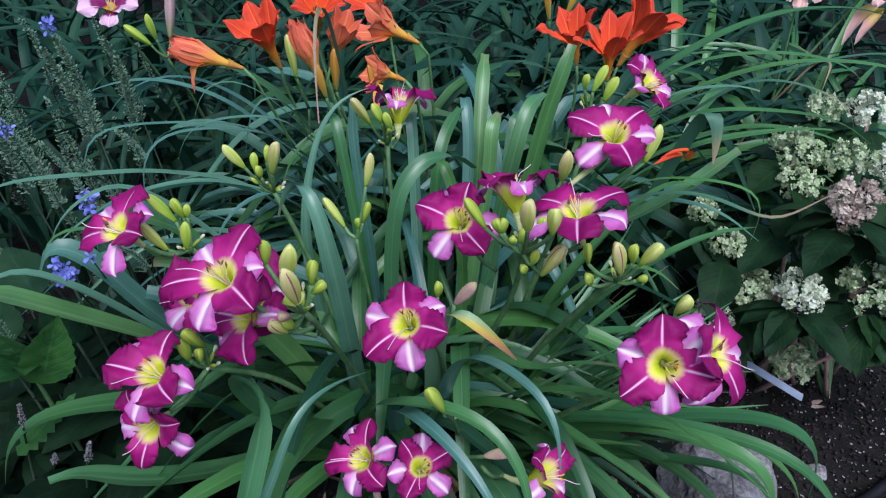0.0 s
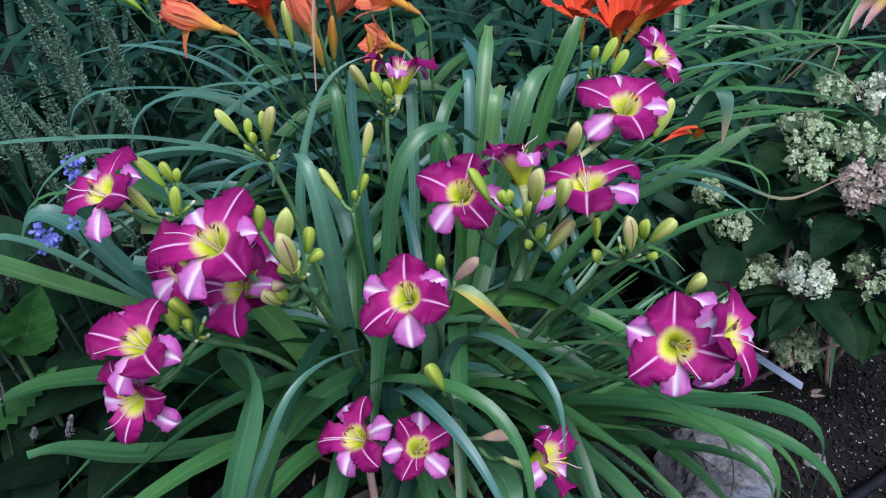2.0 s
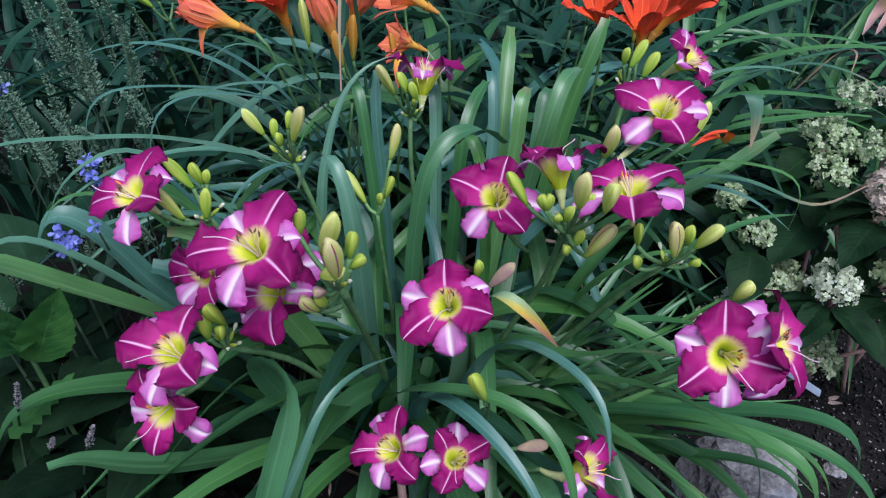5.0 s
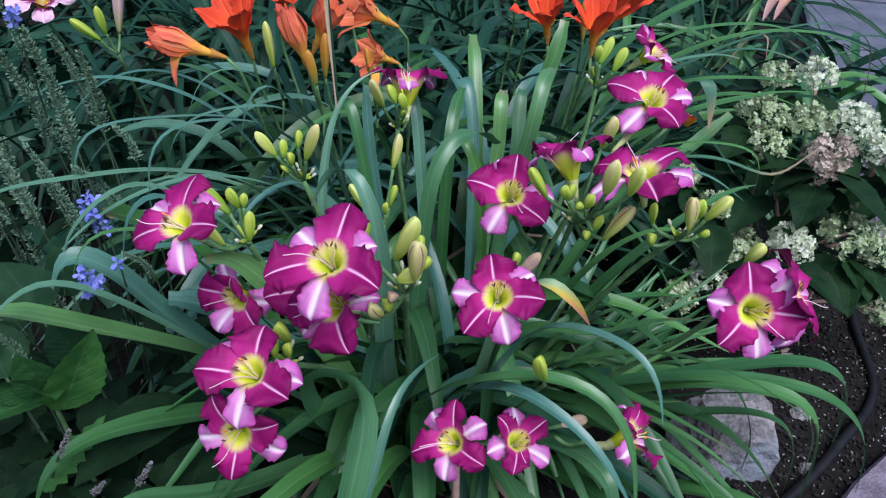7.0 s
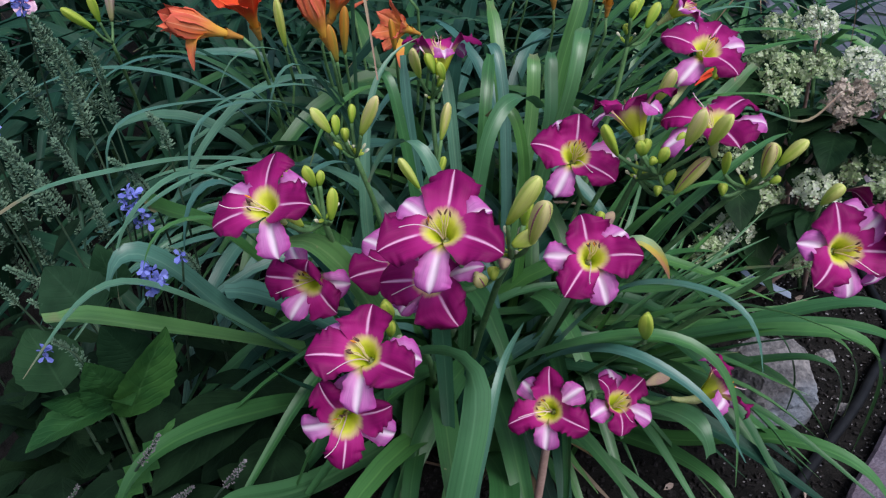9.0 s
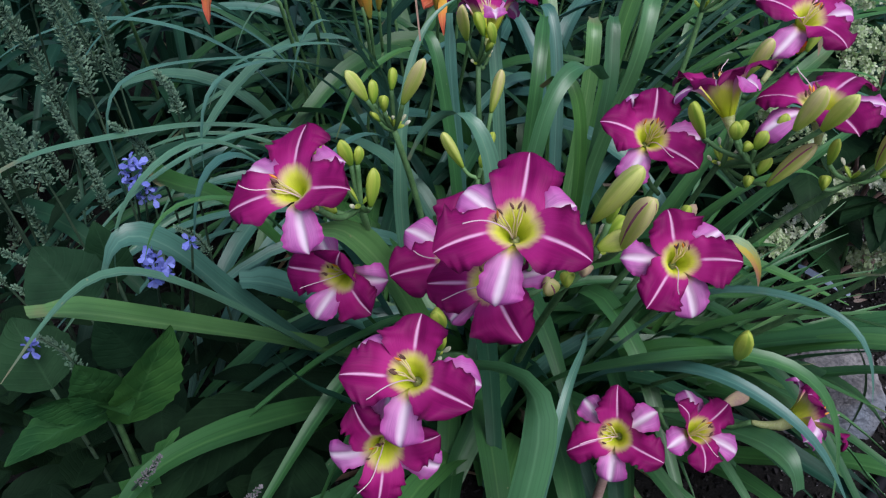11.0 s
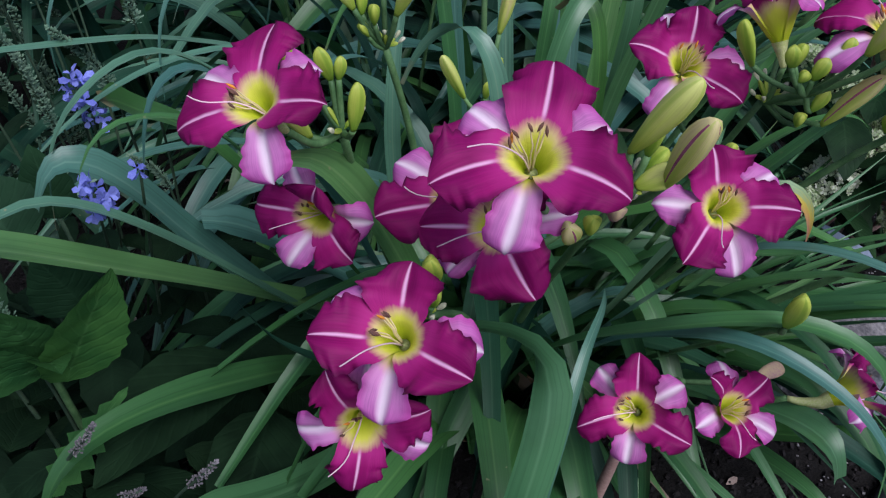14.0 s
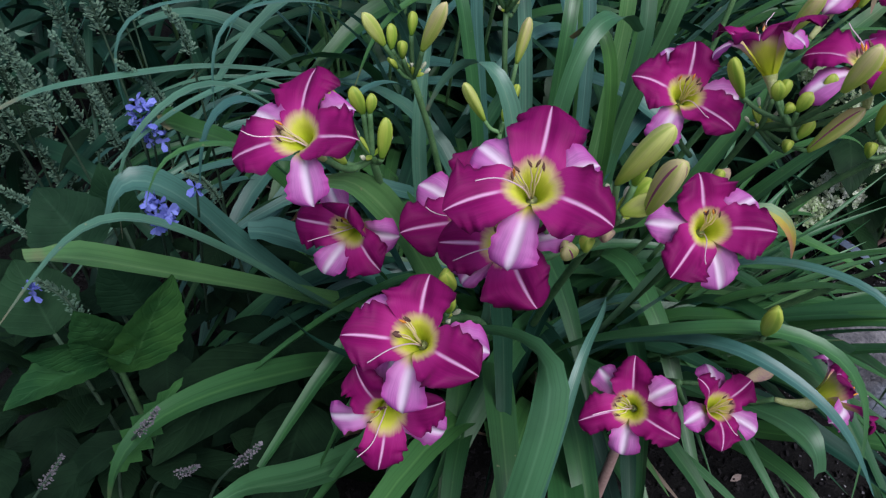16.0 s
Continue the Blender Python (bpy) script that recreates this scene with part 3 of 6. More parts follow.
def bud(plant, base, tip, thick, material, label="", seam=False, name="bud"):
    """A closed bud: a three-sided spindle, fattest past its middle."""
    m = frame_to(base, tip, random.Random(int(1e4 * abs(tip[0] + tip[2]))).uniform(0, 6))
    thick *= 0.86 if thick > 0.016 else 1.0
    length = (Vector(tip) - Vector(base)).length
    prof = ((0, 0.30), (0.07, 0.44), (0.20, 0.66), (0.40, 0.90), (0.60, 1.0), (0.76, 0.95), (0.88, 0.76), (0.96, 0.46), (1.0, 0.12))
    sides, verts, faces, uvs = 24, [], [], []
    for s, w in prof:
        for j in range(sides):
            a = 2 * math.pi * j / sides
            r = 0.44 * thick * w * (1 + 0.15 * math.cos(3 * a) + 0.05 * math.cos(6 * a) * smooth(s, 0.1, 0.5))
            verts.append(m @ Vector((r * math.cos(a), r * math.sin(a), s * length)))
            uvs.append((j / sides, s))
    for k in range(len(prof) - 1):
        for j in range(sides):
            a, b = k * sides + j, k * sides + (j + 1) % sides
            faces.append((a, b, b + sides, a + sides))
    faces += [tuple(range(sides))[::-1], tuple(range((len(prof) - 1) * sides, len(prof) * sides))]
    me = mesh("bud", verts, faces, material, uvs)
    if seam:
        me.materials.append(bud_seam)
        for f in me.polygons:
            k, j = divmod(f.index, sides)
            if j % 8 == 4 and 1 <= k <= 6:
                f.material_index = 1
    return part(name, me, plant, label)


# ---- ground ----
def axis_lines(lo, hi, step, far):
    inner = list(np.arange(lo, hi + step / 2, step))
    out, d, x = [], step, hi
    while x < far:
        d *= 1.35
        x += d
        out.append(x)
    back = [lo + hi - q for q in out]
    return back[::-1] + inner + out


def lie(x, y):
    """The height of the soil."""
    return 0.012 * noise.noise(Vector((x * 7, y * 7, 0.3))) + 0.006 * noise.noise(Vector((x * 23, y * 23, 1.7)))


def make_ground():
    xs, ys = axis_lines(-1.4, 2.0, 0.03, 160), axis_lines(-0.4, 3.0, 0.03, 160)
    verts = [(x, y, lie(x, y) if -3 < x < 4 and -3 < y < 6 else 0.0) for y in ys for x in xs]
    w = len(xs)
    faces = [(j * w + i, j * w + i + 1, (j + 1) * w + i + 1, (j + 1) * w + i) for j in range(len(ys) - 1) for i in range(w - 1)]
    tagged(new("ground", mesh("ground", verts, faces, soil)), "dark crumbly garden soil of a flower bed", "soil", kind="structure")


make_ground()


def scatter(name, count, where, make, material, label, category, seed):
    """Many small bits on the ground as one object."""
    rnd, verts, faces = random.Random(seed), [], []
    for _ in range(count):
        x, y = where(rnd)
        v, f = make(rnd)
        m = Matrix.Translation((x, y, lie(x, y) + 0.003)) @ Euler((rnd.gauss(0, 0.25), rnd.gauss(0, 0.25), rnd.uniform(0, 6.3))).to_matrix().to_4x4()
        o = len(verts)
        verts += [m @ q for q in v]
        faces += [tuple(o + i for i in q) for q in f]
    tagged(new(name, mesh(name, verts, faces, material, smooth=False)), label, category, kind="stuff")


def chip(rnd):
    a, b, c = rnd.uniform(0.0012, 0.006), rnd.uniform(0.001, 0.003), rnd.uniform(0.0008, 0.0025)
    v = [Vector((sx * a * rnd.uniform(0.6, 1), sy * b * rnd.uniform(0.6, 1), sz * c)) for sz in (-1, 1) for sy in (-1, 1) for sx in (-1, 1)]
    return v, [(0, 2, 3, 1), (4, 5, 7, 6), (0, 1, 5, 4), (2, 6, 7, 3), (0, 4, 6, 2), (1, 3, 7, 5)]


def speck(rnd):
    v, f = chip(rnd)
    return [q * 0.5 for q in v], f


def scrap(rnd):
    a, b, h = rnd.uniform(0.004, 0.015), rnd.uniform(0.002, 0.005), rnd.uniform(0.001, 0.006)
    v = [Vector(q) for q in ((-a, 0, 0), (-a * 0.3, b, h), (-a * 0.2, -b, h * 0.5), (a * 0.5, b * 0.8, h), (a * 0.4, -b * 0.9, h * 1.3), (a, 0, 0.002))]
    return v, [(0, 2, 1), (1, 2, 4, 3), (3, 4, 5)]


def in_bed(rnd):
    return rnd.uniform(-0.75, 1.0), rnd.uniform(0.25, 1.5)


def in_open(rnd):
    return rnd.uniform(0.30, 1.0), rnd.uniform(0.45, 1.3)


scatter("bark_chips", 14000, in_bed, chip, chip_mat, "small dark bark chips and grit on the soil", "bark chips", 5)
scatter("grit", 1500, in_open, speck, grit_mat, "pale grit scattered on the dark soil", "grit", 8)
scatter("leaf_litter", 150, in_bed, scrap, litter_mat, "dry curled scraps of leaf on the soil", "leaf litter", 6)

# ---- path of flagstones beside the bed ----
EDGE = [(-0.60, -0.35), (0.05, 0.28), (0.39, 0.56), (0.53, 0.625), (0.70, 0.70), (0.86, 0.85), (0.95, 1.05), (1.14, 1.40), (1.40, 1.95)]
FAR_EDGE = [(1.40, 1.95), (1.75, 2.55), (2.2, 3.4), (2.9, 4.8)]


def paving(name, edge, across, material, label, category, seed, high, step=0.42):
    """Irregular slabs, each a piece of its own with broken edges, in rows along an edge line."""
    rnd = random.Random(seed)
    holder = thing(name, (edge[0][0], edge[0][1], 0), label, category, kind="structure")
    e = [Vector((*q, 0)) for q in edge]
    total = sum((e[k + 1] - e[k]).length for k in range(len(e) - 1))
    line = spline(e, max(2, round(total / step)))
    grid = []
    for k, p in enumerate(line):
        t = (line[min(k + 1, len(line) - 1)] - line[max(k - 1, 0)]).normalized()
        out = Vector((t.y, -t.x, 0))
        grid.append([p + out * (d + (rnd.uniform(-0.05, 0.05) if d else rnd.uniform(-0.012, 0.012))) + t * rnd.uniform(-0.06, 0.06) for d in across])
    for k in range(len(line) - 1):
        for j in range(len(across) - 1):
            ring = [grid[k][j], grid[k][j + 1], grid[k + 1][j + 1], grid[k + 1][j]]
            mid = sum(ring, Vector()) / 4
            pts = []
            for i in range(4):
                a, b = ring[i], ring[(i + 1) % 4]
                for s in (0.0, 0.2, 0.4, 0.6, 0.8):
                    q = a.lerp(b, s)
                    q = mid + (q - mid) * (1 - 0.012 / max(0.05, (q - mid).length)) * (0.985 if s == 0.0 else 1.0)
                    pts.append(q + Vector((rnd.uniform(-1, 1), rnd.uniform(-1, 1), 0)) * 0.012)
            top = high + rnd.uniform(-0.006, 0.006)
            n = len(pts)
            verts = [Vector((q.x, q.y, -0.03)) for q in pts] + [Vector((q.x, q.y, top - 0.008)) for q in pts]
            verts += [Vector(((mid + (q - mid) * 0.975).x, (mid + (q - mid) * 0.975).y, top + rnd.uniform(-0.002, 0.002))) for q in pts] + [Vector((mid.x, mid.y, top + 0.002))]
            faces = []
            for i in range(n):
                i2 = (i + 1) % n
                faces += [(i, i2, n + i2, n + i), (n + i, n + i2, 2 * n + i2, 2 * n + i), (2 * n + i, 2 * n + i2, 3 * n)]
            part("slab", mesh("slab", verts, faces, material, smooth=False), holder)


paving("path", EDGE, (0.0, 0.45, 0.95, 1.5), slab_mat, "garden path of rough pinkish-grey flagstones", "path", 3, 0.035)
paving("pavement", FAR_EDGE, (0.0, 0.9, 1.8, 2.7), slate_mat, "dark blue-grey paving past the flower bed", "pavement", 4, 0.05, 0.9)


def make_rock(name, at, size, seed, label):
    bm = bmesh.new()
    bmesh.ops.create_icosphere(bm, subdivisions=4, radius=1)
    rnd = random.Random(seed)
    planes = [(Vector((rnd.gauss(0, 1), rnd.gauss(0, 1), rnd.gauss(0.2, 0.8))).normalized(), rnd.uniform(0.74, 0.86)) for _ in range(9)]
    planes += [(Vector(q).normalized(), w) for q, w in (((0.1, -0.25, 1), 0.60), ((-0.25, -1, 0.25), 0.62), ((1, -0.35, 0.3), 0.66), ((-1, -0.3, 0.4), 0.66), ((0.3, 1, 0.3), 0.7))]
    for v in bm.verts:
        d = v.co.normalized()
        r = 1.0
        for q, w in planes:
            f = d.dot(q)
            if f > 0.1:
                r = min(r, w / f)
        r -= 0.05 * max(0.0, 1 - abs(noise.noise(d * 2.3 + Vector((seed, 5, 0)))) * 14)
        r += 0.035 * noise.noise(d * 3.1 + Vector((seed, 0, 0))) + 0.022 * noise.noise(d * 9)
        v.co = Vector((d.x * size[0], d.y * size[1], d.z * size[2])) * r
    me = bpy.data.meshes.new(name)
    bm.to_mesh(me)
    bm.free()
    me.materials.append(rock_mat)
    ob = tagged(new(name, me), label, "rock")
    ob.matrix_basis = Matrix.Translation(at)
    return ob


make_rock("rock", (0.455, 0.80, 0.03), (0.115, 0.088, 0.108), 7, "pale grey angular garden rock half sunk in soil")
make_rock("rock", (0.64, 0.86, 0.0), (0.022, 0.018, 0.014), 3, "small grey stone lying on the dark soil")
make_rock("rock", (0.575, 0.735, 0.0), (0.018, 0.022, 0.013), 9, "small grey stone lying on the dark soil")

hose = new("irrigation_hose", tube([(0.22, 0.52, 0.006), (0.40, 0.63, 0.008), (0.56, 0.715, 0.012), (0.65, 0.77, 0.012), (0.80, 0.88, 0.010), (0.90, 1.08, 0.008), (1.1, 1.45, 0.006)], 0.009, 0.009, hose_mat, 9, 40))
tagged(hose, "thin black rubber irrigation hose lying on soil", "hose")


def make_tag():
    a, b = Vector((0.664, 1.005, 0.03)), Vector((0.545, 1.03, 0.10))
    t = (b - a).normalized()
    s = t.cross(Vector((0.25, -0.6, 0.8))).normalized()
    up = s.cross(t)
    verts, faces = [], []
    for h in (-0.0006, 0.0006):
        for q, w in ((a, 0.006), (a + t * 0.004, 0.0072), (b - t * 0.02, 0.0072), (b, 0.003)):
            verts += [q + s * w + up * h, q - s * w + up * h]
    for k in range(3):
        i = 2 * k
        faces += [(i, i + 2, i + 3, i + 1), (8 + i, 9 + i, 11 + i, 10 + i), (i, 8 + i, 10 + i, 2 + i), (i + 1, i + 3, 11 + i, 9 + i)]
    faces += [(0, 1, 9, 8), (6, 14, 15, 7)]
    holder = tagged(new("plant_label", mesh("plant_label", verts, faces, tag_mat, smooth=False)), "pale blue plastic plant label stuck slanting in soil", "plant label")
    return holder


make_tag()

# ---- the daylily with purple blooms ----
CROWN = Vector((-0.06, 0.90, 0.0))
lily = thing("daylily", CROWN, "clump of daylily with purple yellow-throated blooms and arching leaves", "daylily")
BLOOMS = []


def bloom(at, turn, size, seed, stalk, petals, **more):
    """A bloom of the purple daylily with the stalk that carries it from a node of its scape."""
    BLOOMS.append(Vector(at))
    end = flower(lily, at, turn, size, seed, petals=petals, **more)
    node = Vector(stalk)
    mid = end.lerp(node, 0.5) + Vector((0, 0, -0.010))
    part("stalk", tube((node, mid, end), 0.0030, 0.0026, stem_green, 7, 8), lily)


def scape(points, thick=0.0048, material=None, owner=None):
    part("scape", tube(points, thick, thick * 0.7, material or stem_green, 8, 20), owner or lily)


def budded(node, base, tip, thick, material, seam=False, owner=None, label=""):
    part("stalk", tube((node, Vector(node).lerp(Vector(base), 0.6) + Vector((0, 0, -0.004)), base), 0.0026, 0.0024, stem_green, 6, 6), owner or lily)
    bud(owner or lily, base, tip, thick, material, label, seam)


# scapes, each with its blooms and buds
scape(((-0.10, 0.90, 0), (-0.20, 0.84, 0.26), (-0.262, 0.765, 0.46), (-0.285, 0.712, 0.560)))
N1 = (-0.285, 0.712, 0.560)
bloom((-0.338, 0.675, 0.605), (31, -18, -25), 0.0506, 11, N1, ((84, 0.97, -11), (-16, 0.96, -7), (194, 0.99, -17), (26, 0.95, 5), (-76, 1.05, -14), (149, 1.07, 3)), lean=140, style=196)
bloom((-0.300, 0.730, 0.477), (65, 16, -44), 0.0503, 12, (-0.255, 0.785, 0.44), ((90, 1.01, 33), (-16, 0.89, -1), (199, 1.00, -13), (26, 0.99, 5), (-88, 1.12, 10), (150, 1, 0)), lean=150, style=225, slim=1.08)
budded(N1, (-0.300, 0.722, 0.590), (-0.325, 0.720, 0.626), 0.0135, bud_green)
budded(N1, (-0.290, 0.722, 0.596), (-0.298, 0.720, 0.621), 0.0125, bud_green)
budded(N1, (-0.285, 0.720, 0.597), (-0.283, 0.720, 0.614), 0.0095, bud_green)
budded(N1, (-0.281, 0.689, 0.575), (-0.277, 0.690, 0.610), 0.0125, bud_green)
budded(N1, (-0.308, 0.702, 0.565), (-0.331, 0.698, 0.604), 0.0165, bud_striped)

scape(((-0.08, 0.92, 0), (-0.15, 0.90, 0.25), (-0.195, 0.88, 0.45), (-0.222, 0.868, 0.545)))
N2 = (-0.222, 0.868, 0.545)
budded(N2, (-0.252, 0.855, 0.588), (-0.272, 0.846, 0.624), 0.0165, bud_ripe)
budded(N2, (-0.243, 0.868, 0.577), (-0.243, 0.872, 0.601), 0.0115, bud_green)
budded(N2, (-0.217, 0.849, 0.583), (-0.201, 0.828, 0.637), 0.0185, bud_striped)
budded(N2, (-0.225, 0.863, 0.592), (-0.223, 0.867, 0.614), 0.0105, bud_green)
budded(N2, (-0.234, 0.858, 0.572), (-0.236, 0.852, 0.592), 0.0110, bud_green)
budded(N2, (-0.238, 0.862, 0.560), (-0.247, 0.858, 0.574), 0.0095, bud_green)

scape(((-0.07, 0.87, 0), (-0.10, 0.77, 0.26), (-0.125, 0.645, 0.48), (-0.136, 0.580, 0.575)))
N3 = (-0.136, 0.580, 0.575)
bloom((-0.203, 0.569, 0.619), (30, 1, -27), 0.0523, 21, (-0.150, 0.610, 0.545), ((86, 1.00, -12), (-16, 1.02, -6), (205, 1.03, -11), (27, 0.92, 13), (-93, 1.04, -20), (151, 0.99, -2)), lean=112, style=190)
bloom((-0.197, 0.611, 0.540), (52, 3, -60), 0.0526, 22, (-0.140, 0.635, 0.510), ((90, 1, 0), (-25, 0.98, -10), (213, 0.95, -2), (38, 1.06, -3), (-106, 1.00, 7), (150, 1, 0)), style=235, slim=1.12, sepal_slim=0.62)
bloom((-0.209, 0.672, 0.517), (33, 2, -20), 0.0560, 23, (-0.150, 0.69, 0.45), ((90, 1, 0), (-30, 1, 0), (207, 1.05, -4), (30, 1, 0), (-90, 1, 0), (152, 1.02, 2)), style=200)
budded(N3, (-0.147, 0.566, 0.622), (-0.132, 0.543, 0.677), 0.0195, bud_ripe)
budded(N3, (-0.133, 0.546, 0.612), (-0.135, 0.520, 0.668), 0.0205, bud_striped, True)
budded(N3, (-0.147, 0.553, 0.608), (-0.127, 0.548, 0.620), 0.0155, bud_ripe)
budded(N3, (-0.126, 0.580, 0.608), (-0.122, 0.580, 0.636), 0.0125, bud_green)
budded(N3, (-0.125, 0.580, 0.597), (-0.113, 0.580, 0.611), 0.0120, bud_green)
budded(N3, (-0.172, 0.600, 0.617), (-0.171, 0.600, 0.645), 0.0130, bud_green)
budded(N3, (-0.148, 0.570, 0.577), (-0.153, 0.552, 0.592), 0.0120, withered, label="withered spent bloom")
budded(N3, (-0.158, 0.590, 0.540), (-0.170, 0.574, 0.566), 0.0170, bud_striped, True)
budded(N3, (-0.150, 0.585, 0.550), (-0.156, 0.572, 0.572), 0.0120, bud_green)

scape(((-0.10, 0.87, 0), (-0.15, 0.77, 0.22), (-0.195, 0.665, 0.40), (-0.252, 0.604, 0.480)))
N4 = (-0.252, 0.604, 0.480)
bloom((-0.279, 0.547, 0.520), (31, -3, -35), 0.0507, 31, N4, ((95, 0.84, 3), (-19, 1.00, -3), (202, 1.00, 9), (3, 1.10, 3), (-84, 1.03, -13), (164, 1.03, 14)), lean=185, style=232)
bloom((-0.301, 0.552, 0.448), (47, 61, -54), 0.0476, 32, N4, ((96, 0.98, 2), (-24, 0.93, -2), (190, 0.94, -4), (48, 1.10, -9), (-100, 1.01, -16), (150, 1, 0)), lean=190, style=-45, slim=0.9)
budded(N4, (-0.248, 0.594, 0.517), (-0.256, 0.572, 0.556), 0.0150, bud_green)
budded(N4, (-0.262, 0.584, 0.508), (-0.265, 0.578, 0.540), 0.0140, bud_green)
budded(N4, (-0.250, 0.584, 0.506), (-0.249, 0.580, 0.526), 0.0110, bud_green)

scape(((-0.02, 0.87, 0), (0.0, 0.79, 0.22), (0.0, 0.70, 0.40), (-0.014, 0.665, 0.470)))
bloom((-0.036, 0.611, 0.531), (38, -13, 0), 0.0497, 41, (-0.012, 0.668, 0.462), ((87, 0.86, 3), (-20, 0.99, 6), (209, 1.04, -2), (19, 1.03, 13), (-93, 1.02, -17), (159, 1.04, -2)), lean=100, style=232)
budded((-0.012, 0.676, 0.455), (-0.006, 0.660, 0.532), (-0.005, 0.654, 0.556), 0.0110, bud_green)
budded((-0.005, 0.72, 0.40), (0.014, 0.702, 0.488), (0.038, 0.700, 0.521), 0.0155, withered, label="withered spent bloom")

scape(((0.00, 0.90, 0), (0.05, 0.86, 0.25), (0.090, 0.80, 0.42), (0.098, 0.760, 0.522)))
N5 = (0.098, 0.755, 0.525)
N5B = (0.090, 0.704, 0.560)
scape((N5, (0.097, 0.728, 0.545), N5B), 0.0040)
bloom((0.021, 0.777, 0.552), (35, 13, -38), 0.0536, 51, (0.07, 0.81, 0.46), ((106, 0.90, 7), (-21, 1.03, -4), (194, 1.02, 4), (23, 1.06, -2), (-91, 1.03, -17), (138, 1.02, 2)), lean=70, style=-40)
bloom((0.082, 0.762, 0.607), (15, -28, -102), 0.0479, 52, N5, ((84, 1.06, -12), (-27, 0.99, -12), (226, 1.02, 0), (26, 0.89, -12), (-99, 1.05, -4), (150, 1, -6)), lean=150, style=150, deep=0.42)
bloom((0.149, 0.702, 0.605), (11, -7, -76), 0.0579, 53, N5, ((96, 0.95, -14), (-25, 1.00, -16), (208, 0.92, -13), (36, 1.02, -6), (-101, 1.16, -13), (146, 1.00, -4)), lean=160, style=165)
budded(N5B, (0.048, 0.727, 0.578), (0.024, 0.724, 0.619), 0.0165, bud_green)
budded(N5B, (0.063, 0.702, 0.588), (0.057, 0.700, 0.607), 0.0125, bud_green)
budded(N5B, (0.066, 0.702, 0.588), (0.066, 0.700, 0.608), 0.0110, bud_green)
budded(N5B, (0.088, 0.662, 0.616), (0.085, 0.641, 0.665), 0.0210, bud_striped)
budded(N5B, (0.113, 0.658, 0.615), (0.110, 0.631, 0.660), 0.0195, bud_ripe)
budded(N5, (0.145, 0.815, 0.592), (0.146, 0.790, 0.643), 0.0200, bud_striped)
budded(N5B, (0.108, 0.700, 0.588), (0.109, 0.700, 0.610), 0.0125, bud_green)
budded(N5B, (0.086, 0.700, 0.576), (0.092, 0.698, 0.595), 0.0135, bud_green)
budded(N5B, (0.075, 0.702, 0.574), (0.079, 0.700, 0.584), 0.0105, bud_green)
budded(N5, (0.113, 0.699, 0.533), (0.131, 0.676, 0.588), 0.0205, bud_striped, True)
budded(N5B, (0.101, 0.704, 0.544), (0.106, 0.700, 0.566), 0.0120, bud_green)
budded(N5, (0.094, 0.706, 0.530), (0.090, 0.700, 0.545), 0.0110, bud_green)

scape(((0.03, 0.88, 0), (0.10, 0.82, 0.25), (0.165, 0.725, 0.46), (0.192, 0.680, 0.538)))
N6 = (0.192, 0.680, 0.538)
budded(N6, (0.190, 0.656, 0.566), (0.176, 0.638, 0.617), 0.0190, bud_striped, True)
budded(N6, (0.210, 0.659, 0.575), (0.224, 0.643, 0.611), 0.0185, bud_ripe)
budded(N6, (0.203, 0.662, 0.576), (0.201, 0.659, 0.601), 0.0130, bud_green)
budded(N6, (0.212, 0.668, 0.548), (0.222, 0.664, 0.556), 0.0100, bud_green)
budded(N6, (0.160, 0.682, 0.560), (0.156, 0.678, 0.590), 0.0110, bud_green)
budded(N6, (0.166, 0.684, 0.530), (0.160, 0.680, 0.548), 0.0120, bud_green)

scape(((0.06, 0.95, 0), (0.13, 0.95, 0.30), (0.16, 0.88, 0.50), (0.148, 0.815, 0.570)))
scape(((0.07, 0.97, 0), (0.15, 1.00, 0.30), (0.20, 1.01, 0.50), (0.212, 1.01, 0.600)))
N7 = (0.210, 1.01, 0.590)
bloom((0.203, 0.820, 0.644), (21, 17, -46), 0.0532, 61, (0.148, 0.815, 0.570), ((94, 0.90, -13), (-27, 1.00, -3), (204, 1.08, -3), (33, 1.02, 12), (-93, 1.06, -21), (150, 0.97, 15)), lean=80, neck=(0.151, 0.793, 0.596))
bloom((0.281, 1.002, 0.640), (0, 46, -30), 0.0510, 62, N7, ((98, 0.97, -26), (-32, 0.94, -16), (214, 0.97, -21), (30, 1.00, 0), (-99, 1.04, -5), (150, 1.04, -1)), slim=0.98, opening=0.86, lean=20, style=-15, deep=0.15)
budded(N7, (0.212, 1.011, 0.626), (0.230, 1.019, 0.662), 0.0150, bud_green)
budded(N7, (0.195, 0.985, 0.640), (0.196, 0.980, 0.664), 0.0120, bud_green)
budded(N7, (0.224, 0.988, 0.622), (0.240, 0.990, 0.656), 0.0160, bud_green)
budded(N7, (0.202, 1.00, 0.610), (0.195, 0.995, 0.628), 0.0110, bud_green)
budded((0.170, 0.88, 0.50), (0.257, 0.862, 0.592), (0.268, 0.858, 0.646), 0.0190, bud_ripe)

